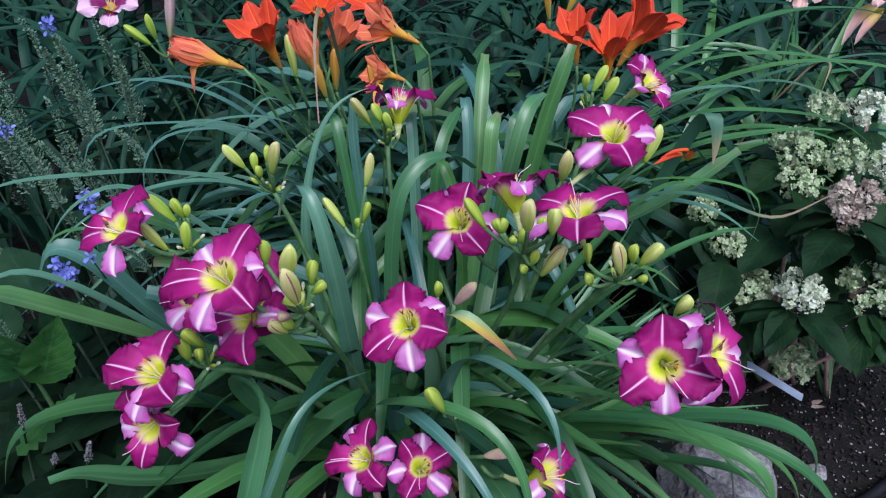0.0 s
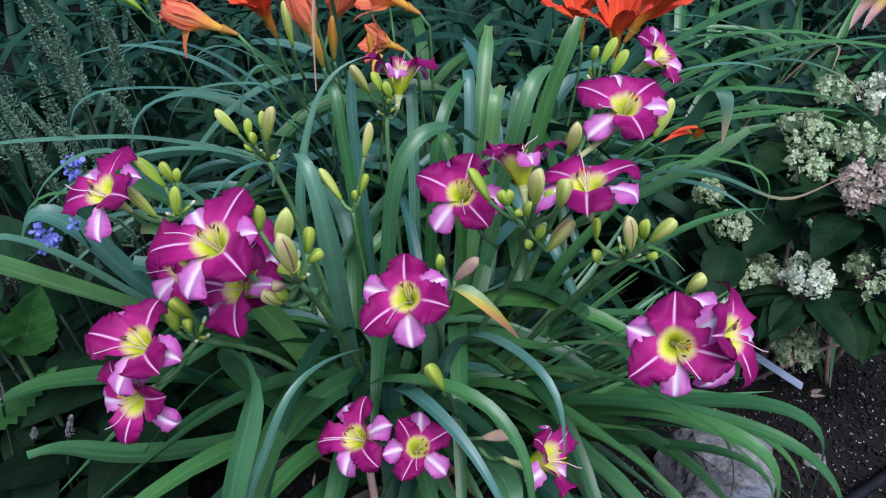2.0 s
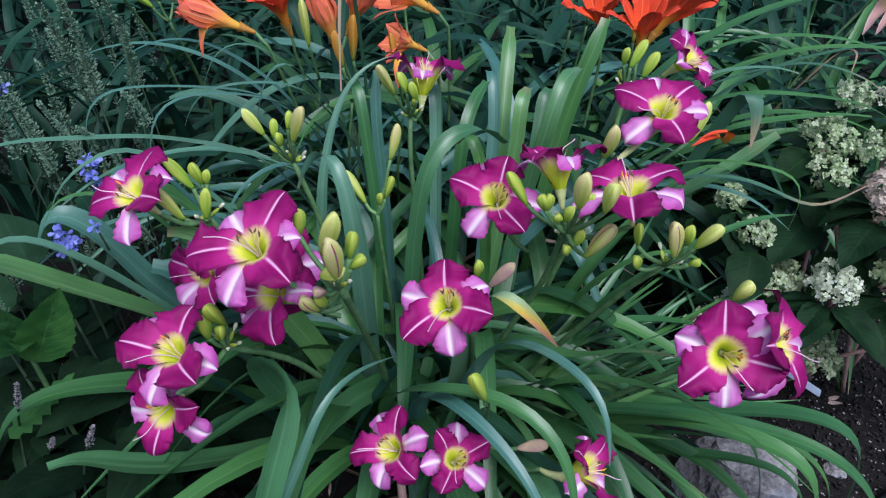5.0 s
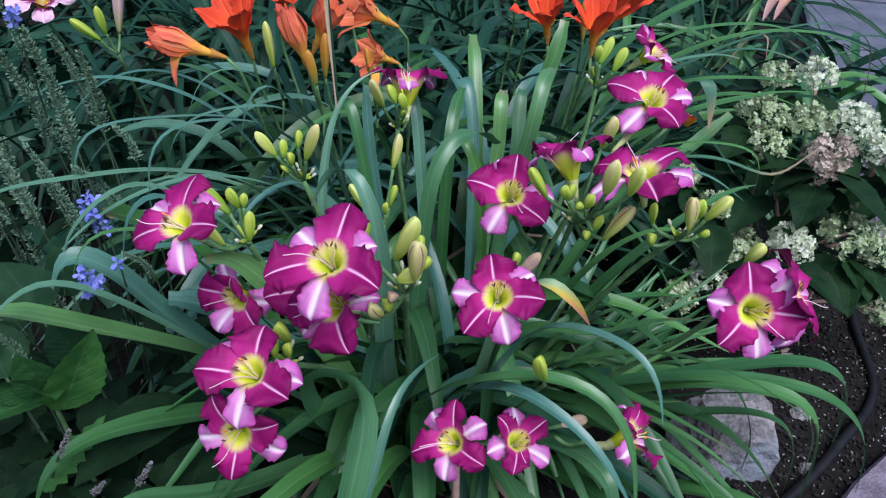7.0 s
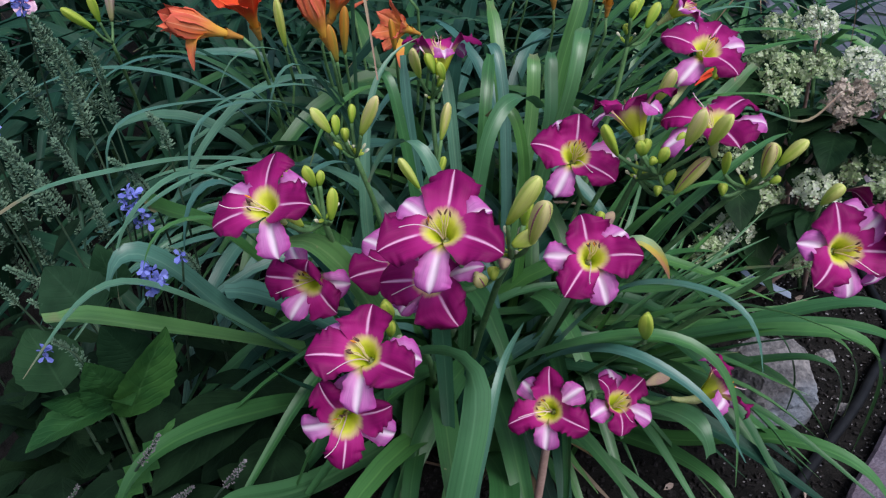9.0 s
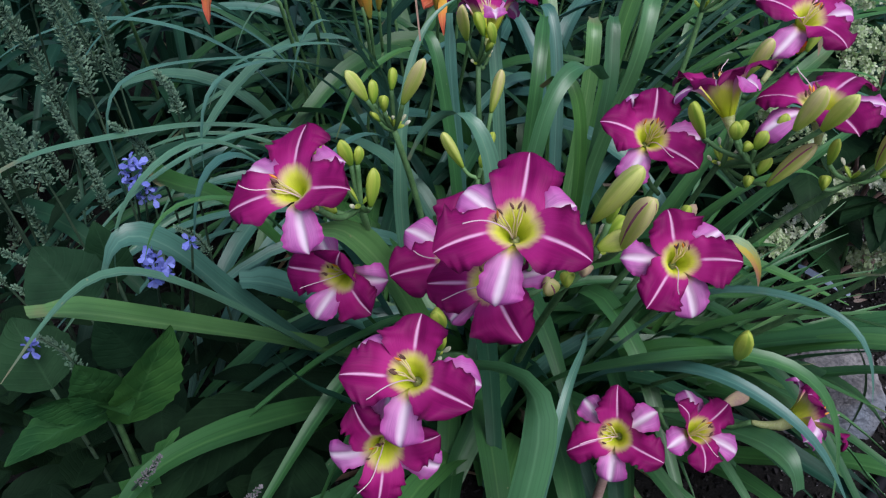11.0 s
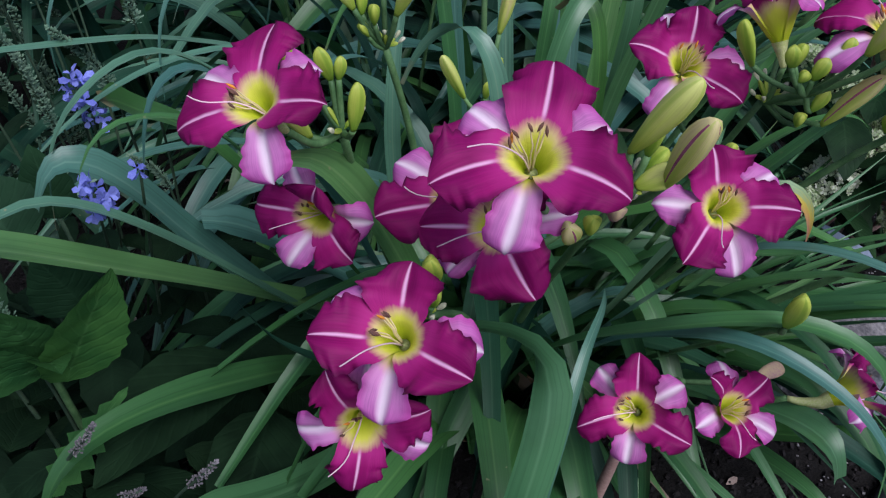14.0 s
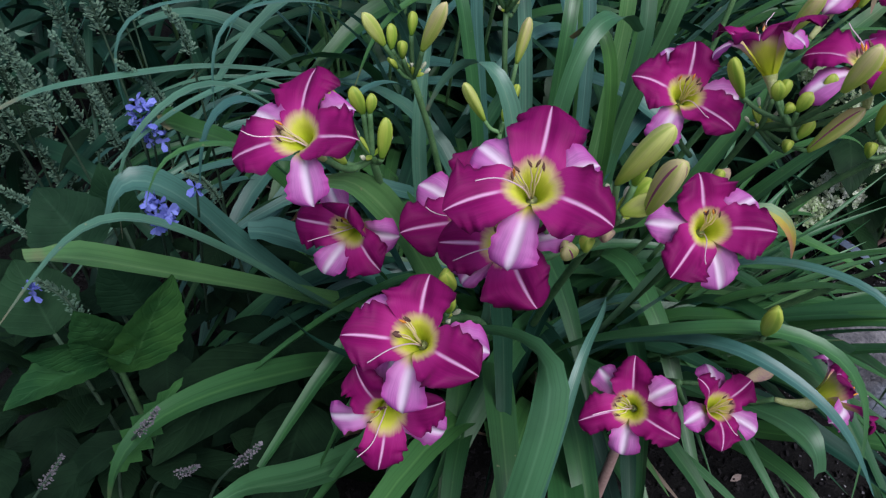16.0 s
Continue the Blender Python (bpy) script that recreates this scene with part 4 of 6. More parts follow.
scape(((0.05, 0.86, 0), (0.14, 0.76, 0.22), (0.225, 0.665, 0.40), (0.250, 0.630, 0.480)))
N8 = (0.250, 0.632, 0.475)
bloom((0.218, 0.556, 0.527), (53, -14, -7), 0.0527, 71, N8, ((87, 0.89, -6), (-17, 0.96, -10), (206, 0.99, 4), (27, 1.23, 13), (-93, 1.01, -11), (150, 0.97, 8)), lean=-5, style=-62)
bloom((0.264, 0.566, 0.530), (34, 44, 10), 0.0530, 72, N8, ((92, 1.01, -24), (-29, 0.95, -17), (210, 1.00, 0), (23, 1.01, 0), (-90, 1.07, -26), (154, 0.97, -19)), style=-10, slim=1.15)
budded(N8, (0.243, 0.618, 0.543), (0.249, 0.603, 0.574), 0.0180, bud_ripe)

scape(((0.0, 0.86, 0), (0.0, 0.75, 0.17), (0.005, 0.655, 0.285), (0.0, 0.62, 0.325)))
N9 = (0.0, 0.625, 0.32)
bloom((-0.085, 0.565, 0.376), (41, -11, -37), 0.0454, 81, N9, ((90, 0.96, 0), (-22, 0.98, -6), (204, 0.99, 0), (39, 1.02, 0), (-90, 0.96, -12), (139, 1.04, -7)), slim=0.80, lean=165, style=202)
bloom((-0.025, 0.541, 0.391), (5, 26, -71), 0.0407, 82, N9, ((94, 0.94, 3), (-35, 0.97, 4), (210, 0.97, 23), (31, 1.08, 0), (-96, 0.96, 9), (156, 1.01, 7)), slim=0.74, lean=90)
bloom((0.112, 0.554, 0.362), (-29, 49, -48), 0.0480, 83, (0.045, 0.60, 0.325), ((101, 1.02, -12), (-39, 1.00, -17), (215, 0.92, -18), (28, 1.01, -14), (-89, 1.03, -34), (145, 1.00, -9)), slim=0.80, opening=0.82, lean=60, style=30, deep=0.25, neck=(0.070, 0.572, 0.342))
budded(N9, (0.047, 0.592, 0.351), (0.082, 0.600, 0.348), 0.0150, withered, label="withered spent bloom")
scape(((-0.070, 0.61, 0.0), (-0.072, 0.598, 0.15), (-0.076, 0.584, 0.26), (-0.080, 0.574, 0.335)), 0.0065, stem_brown)
scape(((0.03, 0.86, 0), (0.025, 0.73, 0.22), (0.012, 0.60, 0.40), (0.004, 0.552, 0.462)), 0.003)
budded((0.004, 0.553, 0.460), (0.001, 0.548, 0.470), (-0.015, 0.531, 0.518), 0.0155, bud_green)

scape(((-0.04, 0.98, 0), (-0.06, 1.00, 0.28), (-0.08, 1.01, 0.47), (-0.082, 1.02, 0.54)))
N10 = (-0.082, 1.02, 0.54)
bloom((-0.064, 1.043, 0.598), (-19, 0, -11), 0.0491, 91, N10, ((90, 0.9, -14), (-18, 1.12, -15), (196, 1.06, -13), (30, 0.9, -14), (-87, 0.66, -16), (150, 0.9, -14)), lean=90, style=90, deep=0.55)
budded(N10, (-0.104, 1.003, 0.580), (-0.124, 0.965, 0.635), 0.0175, bud_striped)
budded(N10, (-0.087, 0.992, 0.588), (-0.099, 0.988, 0.618), 0.0140, bud_green)
budded(N10, (-0.074, 0.992, 0.578), (-0.082, 0.988, 0.605), 0.0130, bud_green)
budded(N10, (-0.080, 1.000, 0.565), (-0.074, 0.992, 0.583), 0.0110, bud_green)

scape(((-0.08, 0.92, 0), (-0.10, 0.91, 0.25), (-0.118, 0.89, 0.42), (-0.121, 0.885, 0.462)), 0.0035)
N11 = (-0.121, 0.885, 0.462)
budded(N11, (-0.137, 0.893, 0.474), (-0.163, 0.892, 0.522), 0.0165, bud_ripe)
budded(N11, (-0.112, 0.895, 0.480), (-0.102, 0.895, 0.514), 0.0125, bud_green)
budded(N11, (-0.118, 0.885, 0.476), (-0.117, 0.882, 0.496), 0.0095, bud_green)
budded(N11, (-0.105, 0.900, 0.536), (-0.096, 0.900, 0.586), 0.0140, bud_striped)


# stubs where spent blooms broke off, whitish at the end
for node, turns in ((N3, 6), (N4, 4), (N5, 7), (N6, 4), (N1, 3), (N2, 4), (N7, 3), (N10, 2)):
    for k in range(turns):
        a = 2.4 * k + node[0] * 30
        p = Vector(node) + Vector((math.cos(a) * 0.011, math.sin(a) * 0.011, 0.006 + 0.006 * (k % 3)))
        q = p + Vector((math.cos(a) * 0.006, math.sin(a) * 0.006, 0.006))
        bud(lily, Vector(node) + Vector((0, 0, 0.002)), p, 0.0045, bud_green, name="stub")
        bud(lily, p, q, 0.0042, stub_end, name="stub_end")


def blade(points, width, material=None, owner=None, **more):
    """A strap leaf through the given places, rooted in its clump."""
    more.setdefault("n", 46)
    part("leaf", strap(points, width, material or leaf_green, seed=int(1000 * abs(points[-1][0]) + 77 * abs(points[-1][1] * 10)), **more), owner or lily)


# the leaves that stand out, one by one
blade(((-0.10, 0.88, 0.02), (-0.17, 0.855, 0.16), (-0.228, 0.832, 0.242), (-0.32, 0.798, 0.318), (-0.398, 0.769, 0.383), (-0.475, 0.741, 0.443), (-0.544, 0.715, 0.497), (-0.562, 0.708, 0.50)), 0.040, leaf_pale, tip=0.06, base=0.8, blunt=0.5)
blade(((-0.10, 0.88, 0.02), (-0.25, 0.815, 0.22), (-0.377, 0.76, 0.401), (-0.433, 0.736, 0.478), (-0.491, 0.711, 0.536), (-0.525, 0.696, 0.524), (-0.55, 0.686, 0.50), (-0.585, 0.67, 0.465)), 0.028, leaf_blue, tip=0.5)
blade(((-0.10, 0.88, 0.02), (-0.27, 0.845, 0.20), (-0.401, 0.813, 0.391), (-0.446, 0.803, 0.472), (-0.486, 0.794, 0.515), (-0.50, 0.79, 0.512), (-0.515, 0.785, 0.47)), 0.033, leaf_blue, tip=0.12, base=0.85, blunt=0.3, roll=(0, -14, -20, -20))
blade(((-0.12, 0.86, 0.02), (-0.22, 0.72, 0.28), (-0.232, 0.63, 0.43), (-0.205, 0.575, 0.482), (-0.178, 0.550, 0.496), (-0.174, 0.540, 0.484), (-0.181, 0.525, 0.468), (-0.195, 0.508, 0.420), (-0.212, 0.492, 0.355), (-0.232, 0.475, 0.24), (-0.245, 0.465, 0.14)), 0.028, leaf_pale, tip=0.2, base=0.8, face=(0.85, -0.5), roll=(0, 0, 0, 0, 0, -60, -85, -90, -90, -90))
blade(((-0.205, 0.475, 0.12), (-0.198, 0.495, 0.335), (-0.174, 0.524, 0.405), (-0.159, 0.543, 0.445), (-0.142, 0.567, 0.463), (-0.116, 0.598, 0.461), (-0.087, 0.646, 0.433)), 0.016, leaf_blue, tip=0.6)
blade(((-0.02, 0.86, 0.02), (0.0, 0.73, 0.30), (0.029, 0.636, 0.464), (0.084, 0.561, 0.500), (0.113, 0.527, 0.480), (0.118, 0.505, 0.43)), 0.024, leaf_blue)
blade(((-0.09, 0.84, 0.02), (-0.10, 0.70, 0.30), (-0.051, 0.585, 0.445), (0.021, 0.546, 0.472), (0.066, 0.517, 0.455), (0.088, 0.495, 0.40), (0.095, 0.47, 0.30)), 0.022)
blade(((-0.06, 0.84, 0.02), (-0.06, 0.68, 0.32), (-0.034, 0.560, 0.455), (0.003, 0.522, 0.456), (0.040, 0.480, 0.435), (0.075, 0.45, 0.37)), 0.024, leaf_blue)
blade(((-0.02, 0.86, 0.02), (-0.01, 0.74, 0.30), (-0.005, 0.66, 0.48), (0.012, 0.618, 0.548), (0.050, 0.615, 0.515), (0.083, 0.636, 0.460)), 0.030, leaf_yellow, tip=0.35)
blade(((-0.02, 0.88, 0.02), (0.038, 0.786, 0.321), (0.109, 0.669, 0.415), (0.140, 0.635, 0.455), (0.172, 0.612, 0.478), (0.205, 0.600, 0.480)), 0.030, tip=0.4)
blade(((0.02, 0.86, 0.02), (0.16, 0.79, 0.18), (0.281, 0.721, 0.275), (0.358, 0.68, 0.322), (0.411, 0.651, 0.343), (0.447, 0.632, 0.335), (0.462, 0.625, 0.295), (0.468, 0.622, 0.20)), 0.030, tip=0.3)
blade(((0.02, 0.86, 0.02), (0.14, 0.77, 0.19), (0.255, 0.684, 0.300), (0.314, 0.639, 0.325), (0.362, 0.603, 0.335), (0.388, 0.584, 0.310), (0.398, 0.577, 0.24), (0.40, 0.575, 0.12)), 0.027, tip=0.35)
blade(((0.05, 0.88, 0.02), (0.15, 0.77, 0.22), (0.28, 0.68, 0.31), (0.397, 0.636, 0.315), (0.455, 0.61, 0.290), (0.50, 0.60, 0.22), (0.52, 0.60, 0.12)), 0.026)
blade(((0.02, 0.86, 0.0), (0.10, 0.78, 0.07), (0.188, 0.688, 0.105), (0.266, 0.607, 0.173), (0.301, 0.571, 0.189), (0.333, 0.539, 0.190), (0.369, 0.502, 0.165), (0.40, 0.47, 0.10)), 0.033, tip=0.3)
blade(((-0.02, 0.86, 0.02), (0.02, 0.72, 0.22), (0.050, 0.607, 0.304), (0.068, 0.542, 0.345), (0.076, 0.514, 0.347), (0.079, 0.507, 0.338), (0.081, 0.504, 0.318)), 0.034, leaf_pale, tip=0.1, blunt=0.5)
blade(((0.02, 0.86, 0.0), (0.06, 0.77, 0.10), (0.097, 0.685, 0.149), (0.125, 0.621, 0.177), (0.149, 0.567, 0.186), (0.163, 0.535, 0.176), (0.18, 0.50, 0.12)), 0.034, tip=0.4)
blade(((-0.12, 0.88, 0.02), (-0.13, 0.82, 0.30), (-0.14, 0.775, 0.50), (-0.160, 0.790, 0.592), (-0.183, 0.812, 0.592), (-0.202, 0.828, 0.566), (-0.214, 0.838, 0.525)), 0.027, leaf_blue, roll=(0, 25), face=(0.1, 1), tip=0.34, blunt=0.15)
blade(((-0.07, 0.90, 0.02), (-0.075, 0.87, 0.35), (-0.062, 0.86, 0.53), (-0.035, 0.880, 0.580), (0.010, 0.905, 0.582), (0.042, 0.925, 0.55)), 0.021, leaf_pale, roll=(0, 15), face=(0.1, 1), tip=0.05, blunt=0.62)
blade(((-0.11, 0.95, 0.02), (-0.12, 0.95, 0.35), (-0.145, 0.975, 0.56), (-0.156, 0.995, 0.605), (-0.17, 1.02, 0.59)), 0.016, roll=(0, 20), face=(0.1, 1), tip=0.05, blunt=0.62)
blade(((-0.10, 0.96, 0.02), (-0.11, 0.97, 0.35), (-0.128, 0.985, 0.55), (-0.128, 1.00, 0.615)), 0.015, leaf_blue, roll=(0, 15), face=(0.1, 1), tip=0.05, blunt=0.62)
blade(((0.10, 1.05, 0.02), (0.13, 1.09, 0.35), (0.160, 1.115, 0.52), (0.191, 1.125, 0.63), (0.20, 1.14, 0.65)), 0.025, roll=(0, -20), face=(0.1, 1), tip=0.05, blunt=0.62)
blade(((0.05, 0.98, 0.02), (0.075, 0.99, 0.35), (0.100, 0.960, 0.550), (0.113, 0.972, 0.604), (0.122, 0.985, 0.624), (0.150, 1.03, 0.615)), 0.022, leaf_pale, face=(0.1, 1), tip=0.05, blunt=0.62)
blade(((0.04, 1.02, 0.02), (0.052, 1.06, 0.36), (0.062, 1.15, 0.56), (0.069, 1.21, 0.61)), 0.023, roll=(0, 10), face=(0.1, 1), tip=0.05, blunt=0.62)
blade(((0.03, 0.97, 0.02), (0.045, 0.985, 0.30), (0.070, 1.015, 0.50), (0.071, 1.024, 0.565), (0.076, 1.035, 0.578), (0.086, 1.06, 0.572)), 0.021, leaf_pale, face=(0.1, 1), tip=0.05, blunt=0.62)
blade(((0.05, 0.97, 0.02), (0.07, 0.985, 0.30), (0.098, 1.010, 0.50), (0.103, 1.032, 0.54), (0.108, 1.046, 0.580), (0.115, 1.06, 0.572)), 0.021, leaf_pale, face=(0.1, 1), tip=0.05, blunt=0.62)
blade(((-0.10, 0.88, 0.02), (-0.20, 0.857, 0.22), (-0.30, 0.832, 0.345), (-0.355, 0.818, 0.400), (-0.385, 0.811, 0.422), (-0.398, 0.808, 0.424)), 0.036, leaf_blue, tip=0.05, blunt=0.6, roll=(0, -15, -25))
blade(((-0.10, 0.88, 0.0), (-0.22, 0.81, 0.16), (-0.322, 0.749, 0.276), (-0.367, 0.722, 0.307), (-0.440, 0.680, 0.343), (-0.495, 0.647, 0.354), (-0.526, 0.629, 0.331), (-0.545, 0.618, 0.27)), 0.036, leaf_half_shade, tip=0.3)
blade(((-0.08, 0.85, 0.0), (-0.19, 0.755, 0.165), (-0.295, 0.668, 0.235), (-0.352, 0.620, 0.275), (-0.400, 0.585, 0.322), (-0.424, 0.566, 0.356), (-0.440, 0.555, 0.352)), 0.038, leaf_pale, tip=0.12, blunt=0.35)
blade(((-0.08, 0.82, 0.02), (-0.11, 0.66, 0.20), (-0.15, 0.52, 0.30), (-0.23, 0.42, 0.31), (-0.31, 0.36, 0.24)), 0.034)
blade(((-0.12, 0.88, 0.02), (-0.26, 0.81, 0.33), (-0.37, 0.757, 0.543), (-0.40, 0.743, 0.565), (-0.433, 0.728, 0.580), (-0.450, 0.720, 0.574), (-0.460, 0.715, 0.555), (-0.464, 0.713, 0.535)), 0.018, leaf_green, tip=0.3)
blade(((-0.14, 0.93, 0.02), (-0.27, 0.86, 0.38), (-0.345, 0.82, 0.52), (-0.369, 0.807, 0.567), (-0.385, 0.798, 0.584), (-0.401, 0.789, 0.581), (-0.418, 0.78, 0.562), (-0.43, 0.775, 0.50)), 0.026, leaf_blue, tip=0.35)
blade(((-0.15, 0.95, 0.02), (-0.28, 0.895, 0.40), (-0.396, 0.844, 0.568), (-0.45, 0.822, 0.562), (-0.482, 0.808, 0.541), (-0.50, 0.80, 0.51), (-0.51, 0.795, 0.44)), 0.020, leaf_blue, tip=0.35)
blade(((-0.14, 0.93, 0.02), (-0.30, 0.99, 0.25), (-0.40, 0.99, 0.40), (-0.451, 0.955, 0.455), (-0.467, 0.905, 0.50), (-0.47, 0.895, 0.50)), 0.036, leaf_green, tip=0.06, blunt=0.5)
blade(((-0.12, 0.87, 0.0), (-0.24, 0.74, 0.22), (-0.31, 0.70, 0.335), (-0.35, 0.705, 0.365), (-0.378, 0.735, 0.395)), 0.030, leaf_shade, tip=0.3)
blade(((0.03, 0.86, 0.0), (0.16, 0.78, 0.14), (0.30, 0.71, 0.21), (0.40, 0.68, 0.22), (0.455, 0.67, 0.16), (0.47, 0.67, 0.05)), 0.022, tip=0.5)
blade(((0.03, 0.87, 0.0), (0.18, 0.80, 0.16), (0.33, 0.74, 0.24), (0.43, 0.70, 0.24), (0.50, 0.69, 0.16), (0.515, 0.69, 0.05)), 0.022, tip=0.5)
blade(((0.03, 0.87, 0.0), (0.16, 0.82, 0.18), (0.28, 0.77, 0.24), (0.38, 0.745, 0.22), (0.43, 0.73, 0.12), (0.435, 0.73, 0.03)), 0.024, tip=0.5)
blade(((0.0, 0.93, 0.02), (0.03, 0.93, 0.30), (0.02, 0.92, 0.48), (0.0, 0.935, 0.56), (-0.02, 0.96, 0.53)), 0.016, face=(0.1, 1), tip=0.05, blunt=0.62)
blade(((0.02, 0.95, 0.02), (0.03, 0.99, 0.30), (0.04, 1.05, 0.50), (0.035, 1.09, 0.585), (0.03, 1.12, 0.57)), 0.018, leaf_blue, face=(0.1, 1), tip=0.05, blunt=0.62)
blade(((-0.04, 0.95, 0.02), (-0.04, 1.00, 0.30), (-0.045, 1.05, 0.50), (-0.05, 1.08, 0.57), (-0.06, 1.11, 0.54)), 0.018, leaf_blue, face=(0.1, 1), tip=0.05, blunt=0.62)
blade(((-0.13, 0.93, 0.02), (-0.19, 0.93, 0.30), (-0.20, 0.94, 0.46), (-0.175, 0.98, 0.58), (-0.137, 1.0, 0.625), (-0.105, 1.01, 0.632)), 0.018, leaf_blue, tip=0.4, face=(0.3, 1))
blade(((-0.02, 1.0, 0.02), (-0.015, 1.0, 0.35), (-0.007, 1.007, 0.52), (0.010, 1.045, 0.561), (0.027, 1.084, 0.570)), 0.019, leaf_green, face=(0.1, 1), tip=0.05, blunt=0.62)
blade(((0.04, 0.92, 0.02), (0.13, 0.88, 0.28), (0.20, 0.84, 0.42), (0.27, 0.82, 0.46), (0.32, 0.82, 0.42)), 0.028, tip=0.5)
blade(((0.05, 0.93, 0.02), (0.16, 0.93, 0.30), (0.26, 0.95, 0.45), (0.34, 0.98, 0.50), (0.40, 1.0, 0.47)), 0.028, tip=0.5)
blade(((0.06, 0.90, 0.02), (0.17, 0.86, 0.30), (0.27, 0.83, 0.45), (0.36, 0.85, 0.49), (0.44, 0.90, 0.47)), 0.026, tip=0.5)

blade(((-0.12, 0.88, 0.02), (-0.20, 0.80, 0.30), (-0.262, 0.735, 0.473), (-0.275, 0.730, 0.496), (-0.289, 0.722, 0.521), (-0.311, 0.712, 0.550), (-0.329, 0.705, 0.548)), 0.034, leaf_pale, tip=0.12, blunt=0.4, face=(0, 1), roll=(0, 30, 58, 60, 55))

rnd = random.Random(20)


def clear(line):
    """Leaves keep below the blooms that stand over them."""
    for q in line[3:]:
        for b in BLOOMS:
            if (q.xy - b.xy).length < 0.085 and q.z > b.z - 0.06:
                return False
            # the blooms lean out over the leaves on the sunny side
            if abs(q.x - b.x) < 0.07 and b.y - 0.30 < q.y < b.y and q.z > b.z - 0.05 + (b.y - q.y) * 0.6:
                return False
    return True


def fill(owner, crown, spread, count, lengths, widths, azimuths, rise, fall, mats, keep=None, n=16):
    """The many leaves of a clump, fanned out from its crown."""
    made = tries = 0
    while made < count and tries < count * 6:
        tries += 1
        a = rnd.uniform(*azimuths)
        r = spread * math.sqrt(rnd.random())
        w = rnd.uniform(0, 2 * math.pi)
        base = (crown[0] + r * math.cos(w), crown[1] + r * math.sin(w), 0.0)
        line = arch(base, a, rnd.uniform(*lengths), rnd.uniform(*rise), rnd.uniform(*fall), rnd.uniform(0.05, 0.3), rnd.uniform(0.75, 1.0), 10, rnd.gauss(0, 18))
        if min(q.z for q in line[2:]) < 0.01 or (keep and not keep(line)):
            continue
        part("leaf", strap(line, rnd.uniform(*widths), rnd.choice(mats), rnd.uniform(0.12, 0.35), (rnd.gauss(0, 14), rnd.gauss(0, 30)), rnd.uniform(0.35, 0.6), 0.7, n, rnd.randrange(9999)), owner)
        made += 1


# the darker leaf colours mixed in stand for shade inside the clump
GREENS = (leaf_green, leaf_half_shade, leaf_half_shade, leaf_shade)
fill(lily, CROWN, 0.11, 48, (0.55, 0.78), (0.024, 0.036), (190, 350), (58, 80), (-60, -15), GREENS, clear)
fill(lily, CROWN, 0.12, 50, (0.50, 0.72), (0.022, 0.032), (-10, 190), (66, 86), (-70, -10), (leaf_green, leaf_half_shade, leaf_blue, leaf_shade), clear)
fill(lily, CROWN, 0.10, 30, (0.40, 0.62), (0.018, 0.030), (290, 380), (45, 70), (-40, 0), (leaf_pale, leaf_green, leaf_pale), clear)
fill(lily, CROWN, 0.12, 14, (0.25, 0.45), (0.010, 0.020), (180, 360), (10, 45), (-30, -5), (leaf_dry,))

# ---- the daylily with orange blooms behind ----
CROWN_B = Vector((0.02, 1.36, 0.0))
tawny = thing("daylily", CROWN_B, "large clump of orange daylily in bloom with dense leaves", "daylily")


OPEN_STAR = ((90, 1, 0), (-30, 1, 0), (210, 1, 0), (30, 1, 0), (-90, 1, 0), (150, 1, 0))


def tawny_bloom(at, towards, size, seed, look_of="orange", opening=1.0, root=None, spin=0.0, petals=None):
    """An orange bloom that faces a given way, on a scape of its own."""
    m = Vector(towards).to_track_quat("Z", "Y").to_matrix() @ Matrix.Rotation(radians(spin), 3, "Z")
    end = flower(tawny, at, m, size, seed, look_of, opening, petals or OPEN_STAR, ruffle=0.7)
    root = Vector(root or (at[0] * 0.8 + 0.02, CROWN_B.y, 0))
    knee = end + (end - Vector(at)).normalized() * 0.03 + Vector((0, 0, -0.03))
    scape((root, root.lerp(knee, 0.5) + Vector((0.01, 0.02, 0.06)), knee.lerp(end, 0.3), end), 0.0036, owner=tawny)


tawny_bloom((-0.350, 1.168, 0.612), (-0.92, -0.22, 0.42), 0.057, 101, "apricot", 0.32, spin=30)
tawny_bloom((-0.298, 1.290, 0.585), (-0.22, -0.32, 0.90), 0.066, 102, "orange", 0.68, petals=((98, 1.1, -4), (-25, 1, 4), (205, 1.1, -10), (30, 1, 0), (-88, 0.85, 0), (152, 1.15, -16)))
tawny_bloom((-0.205, 1.180, 0.595), (-0.28, -0.1, 0.9), 0.056, 103, "apricot", 0.26)
tawny_bloom((-0.180, 1.230, 0.605), (0.35, -0.25, 0.9), 0.054, 111, "apricot", 0.50)
tawny_bloom((-0.070, 1.285, 0.618), (-0.80, -0.22, 0.50), 0.060, 104, "apricot", 0.80, spin=20, petals=((90, 1.0, 6), (-30, 1.0, 8), (210, 1.1, -8), (30, 1, 4), (-90, 1.1, -10), (150, 1, 0)))
tawny_bloom((-0.080, 1.150, 0.596), (-0.75, -0.30, 0.42), 0.042, 105, "apricot", 0.72, petals=((90, 1.0, 0), (-30, 0.9, -8), (215, 1.1, -24), (20, 0.9, -4), (-95, 1.0, -30), (165, 1.0, -12)))
part("petal", strap(((-0.098, 1.125, 0.592), (-0.103, 1.118, 0.580), (-0.104, 1.112, 0.562), (-0.102, 1.108, 0.545)), 0.014, petal_apricot, tip=0.6, n=14), tawny, "wilted orange petal hanging down")
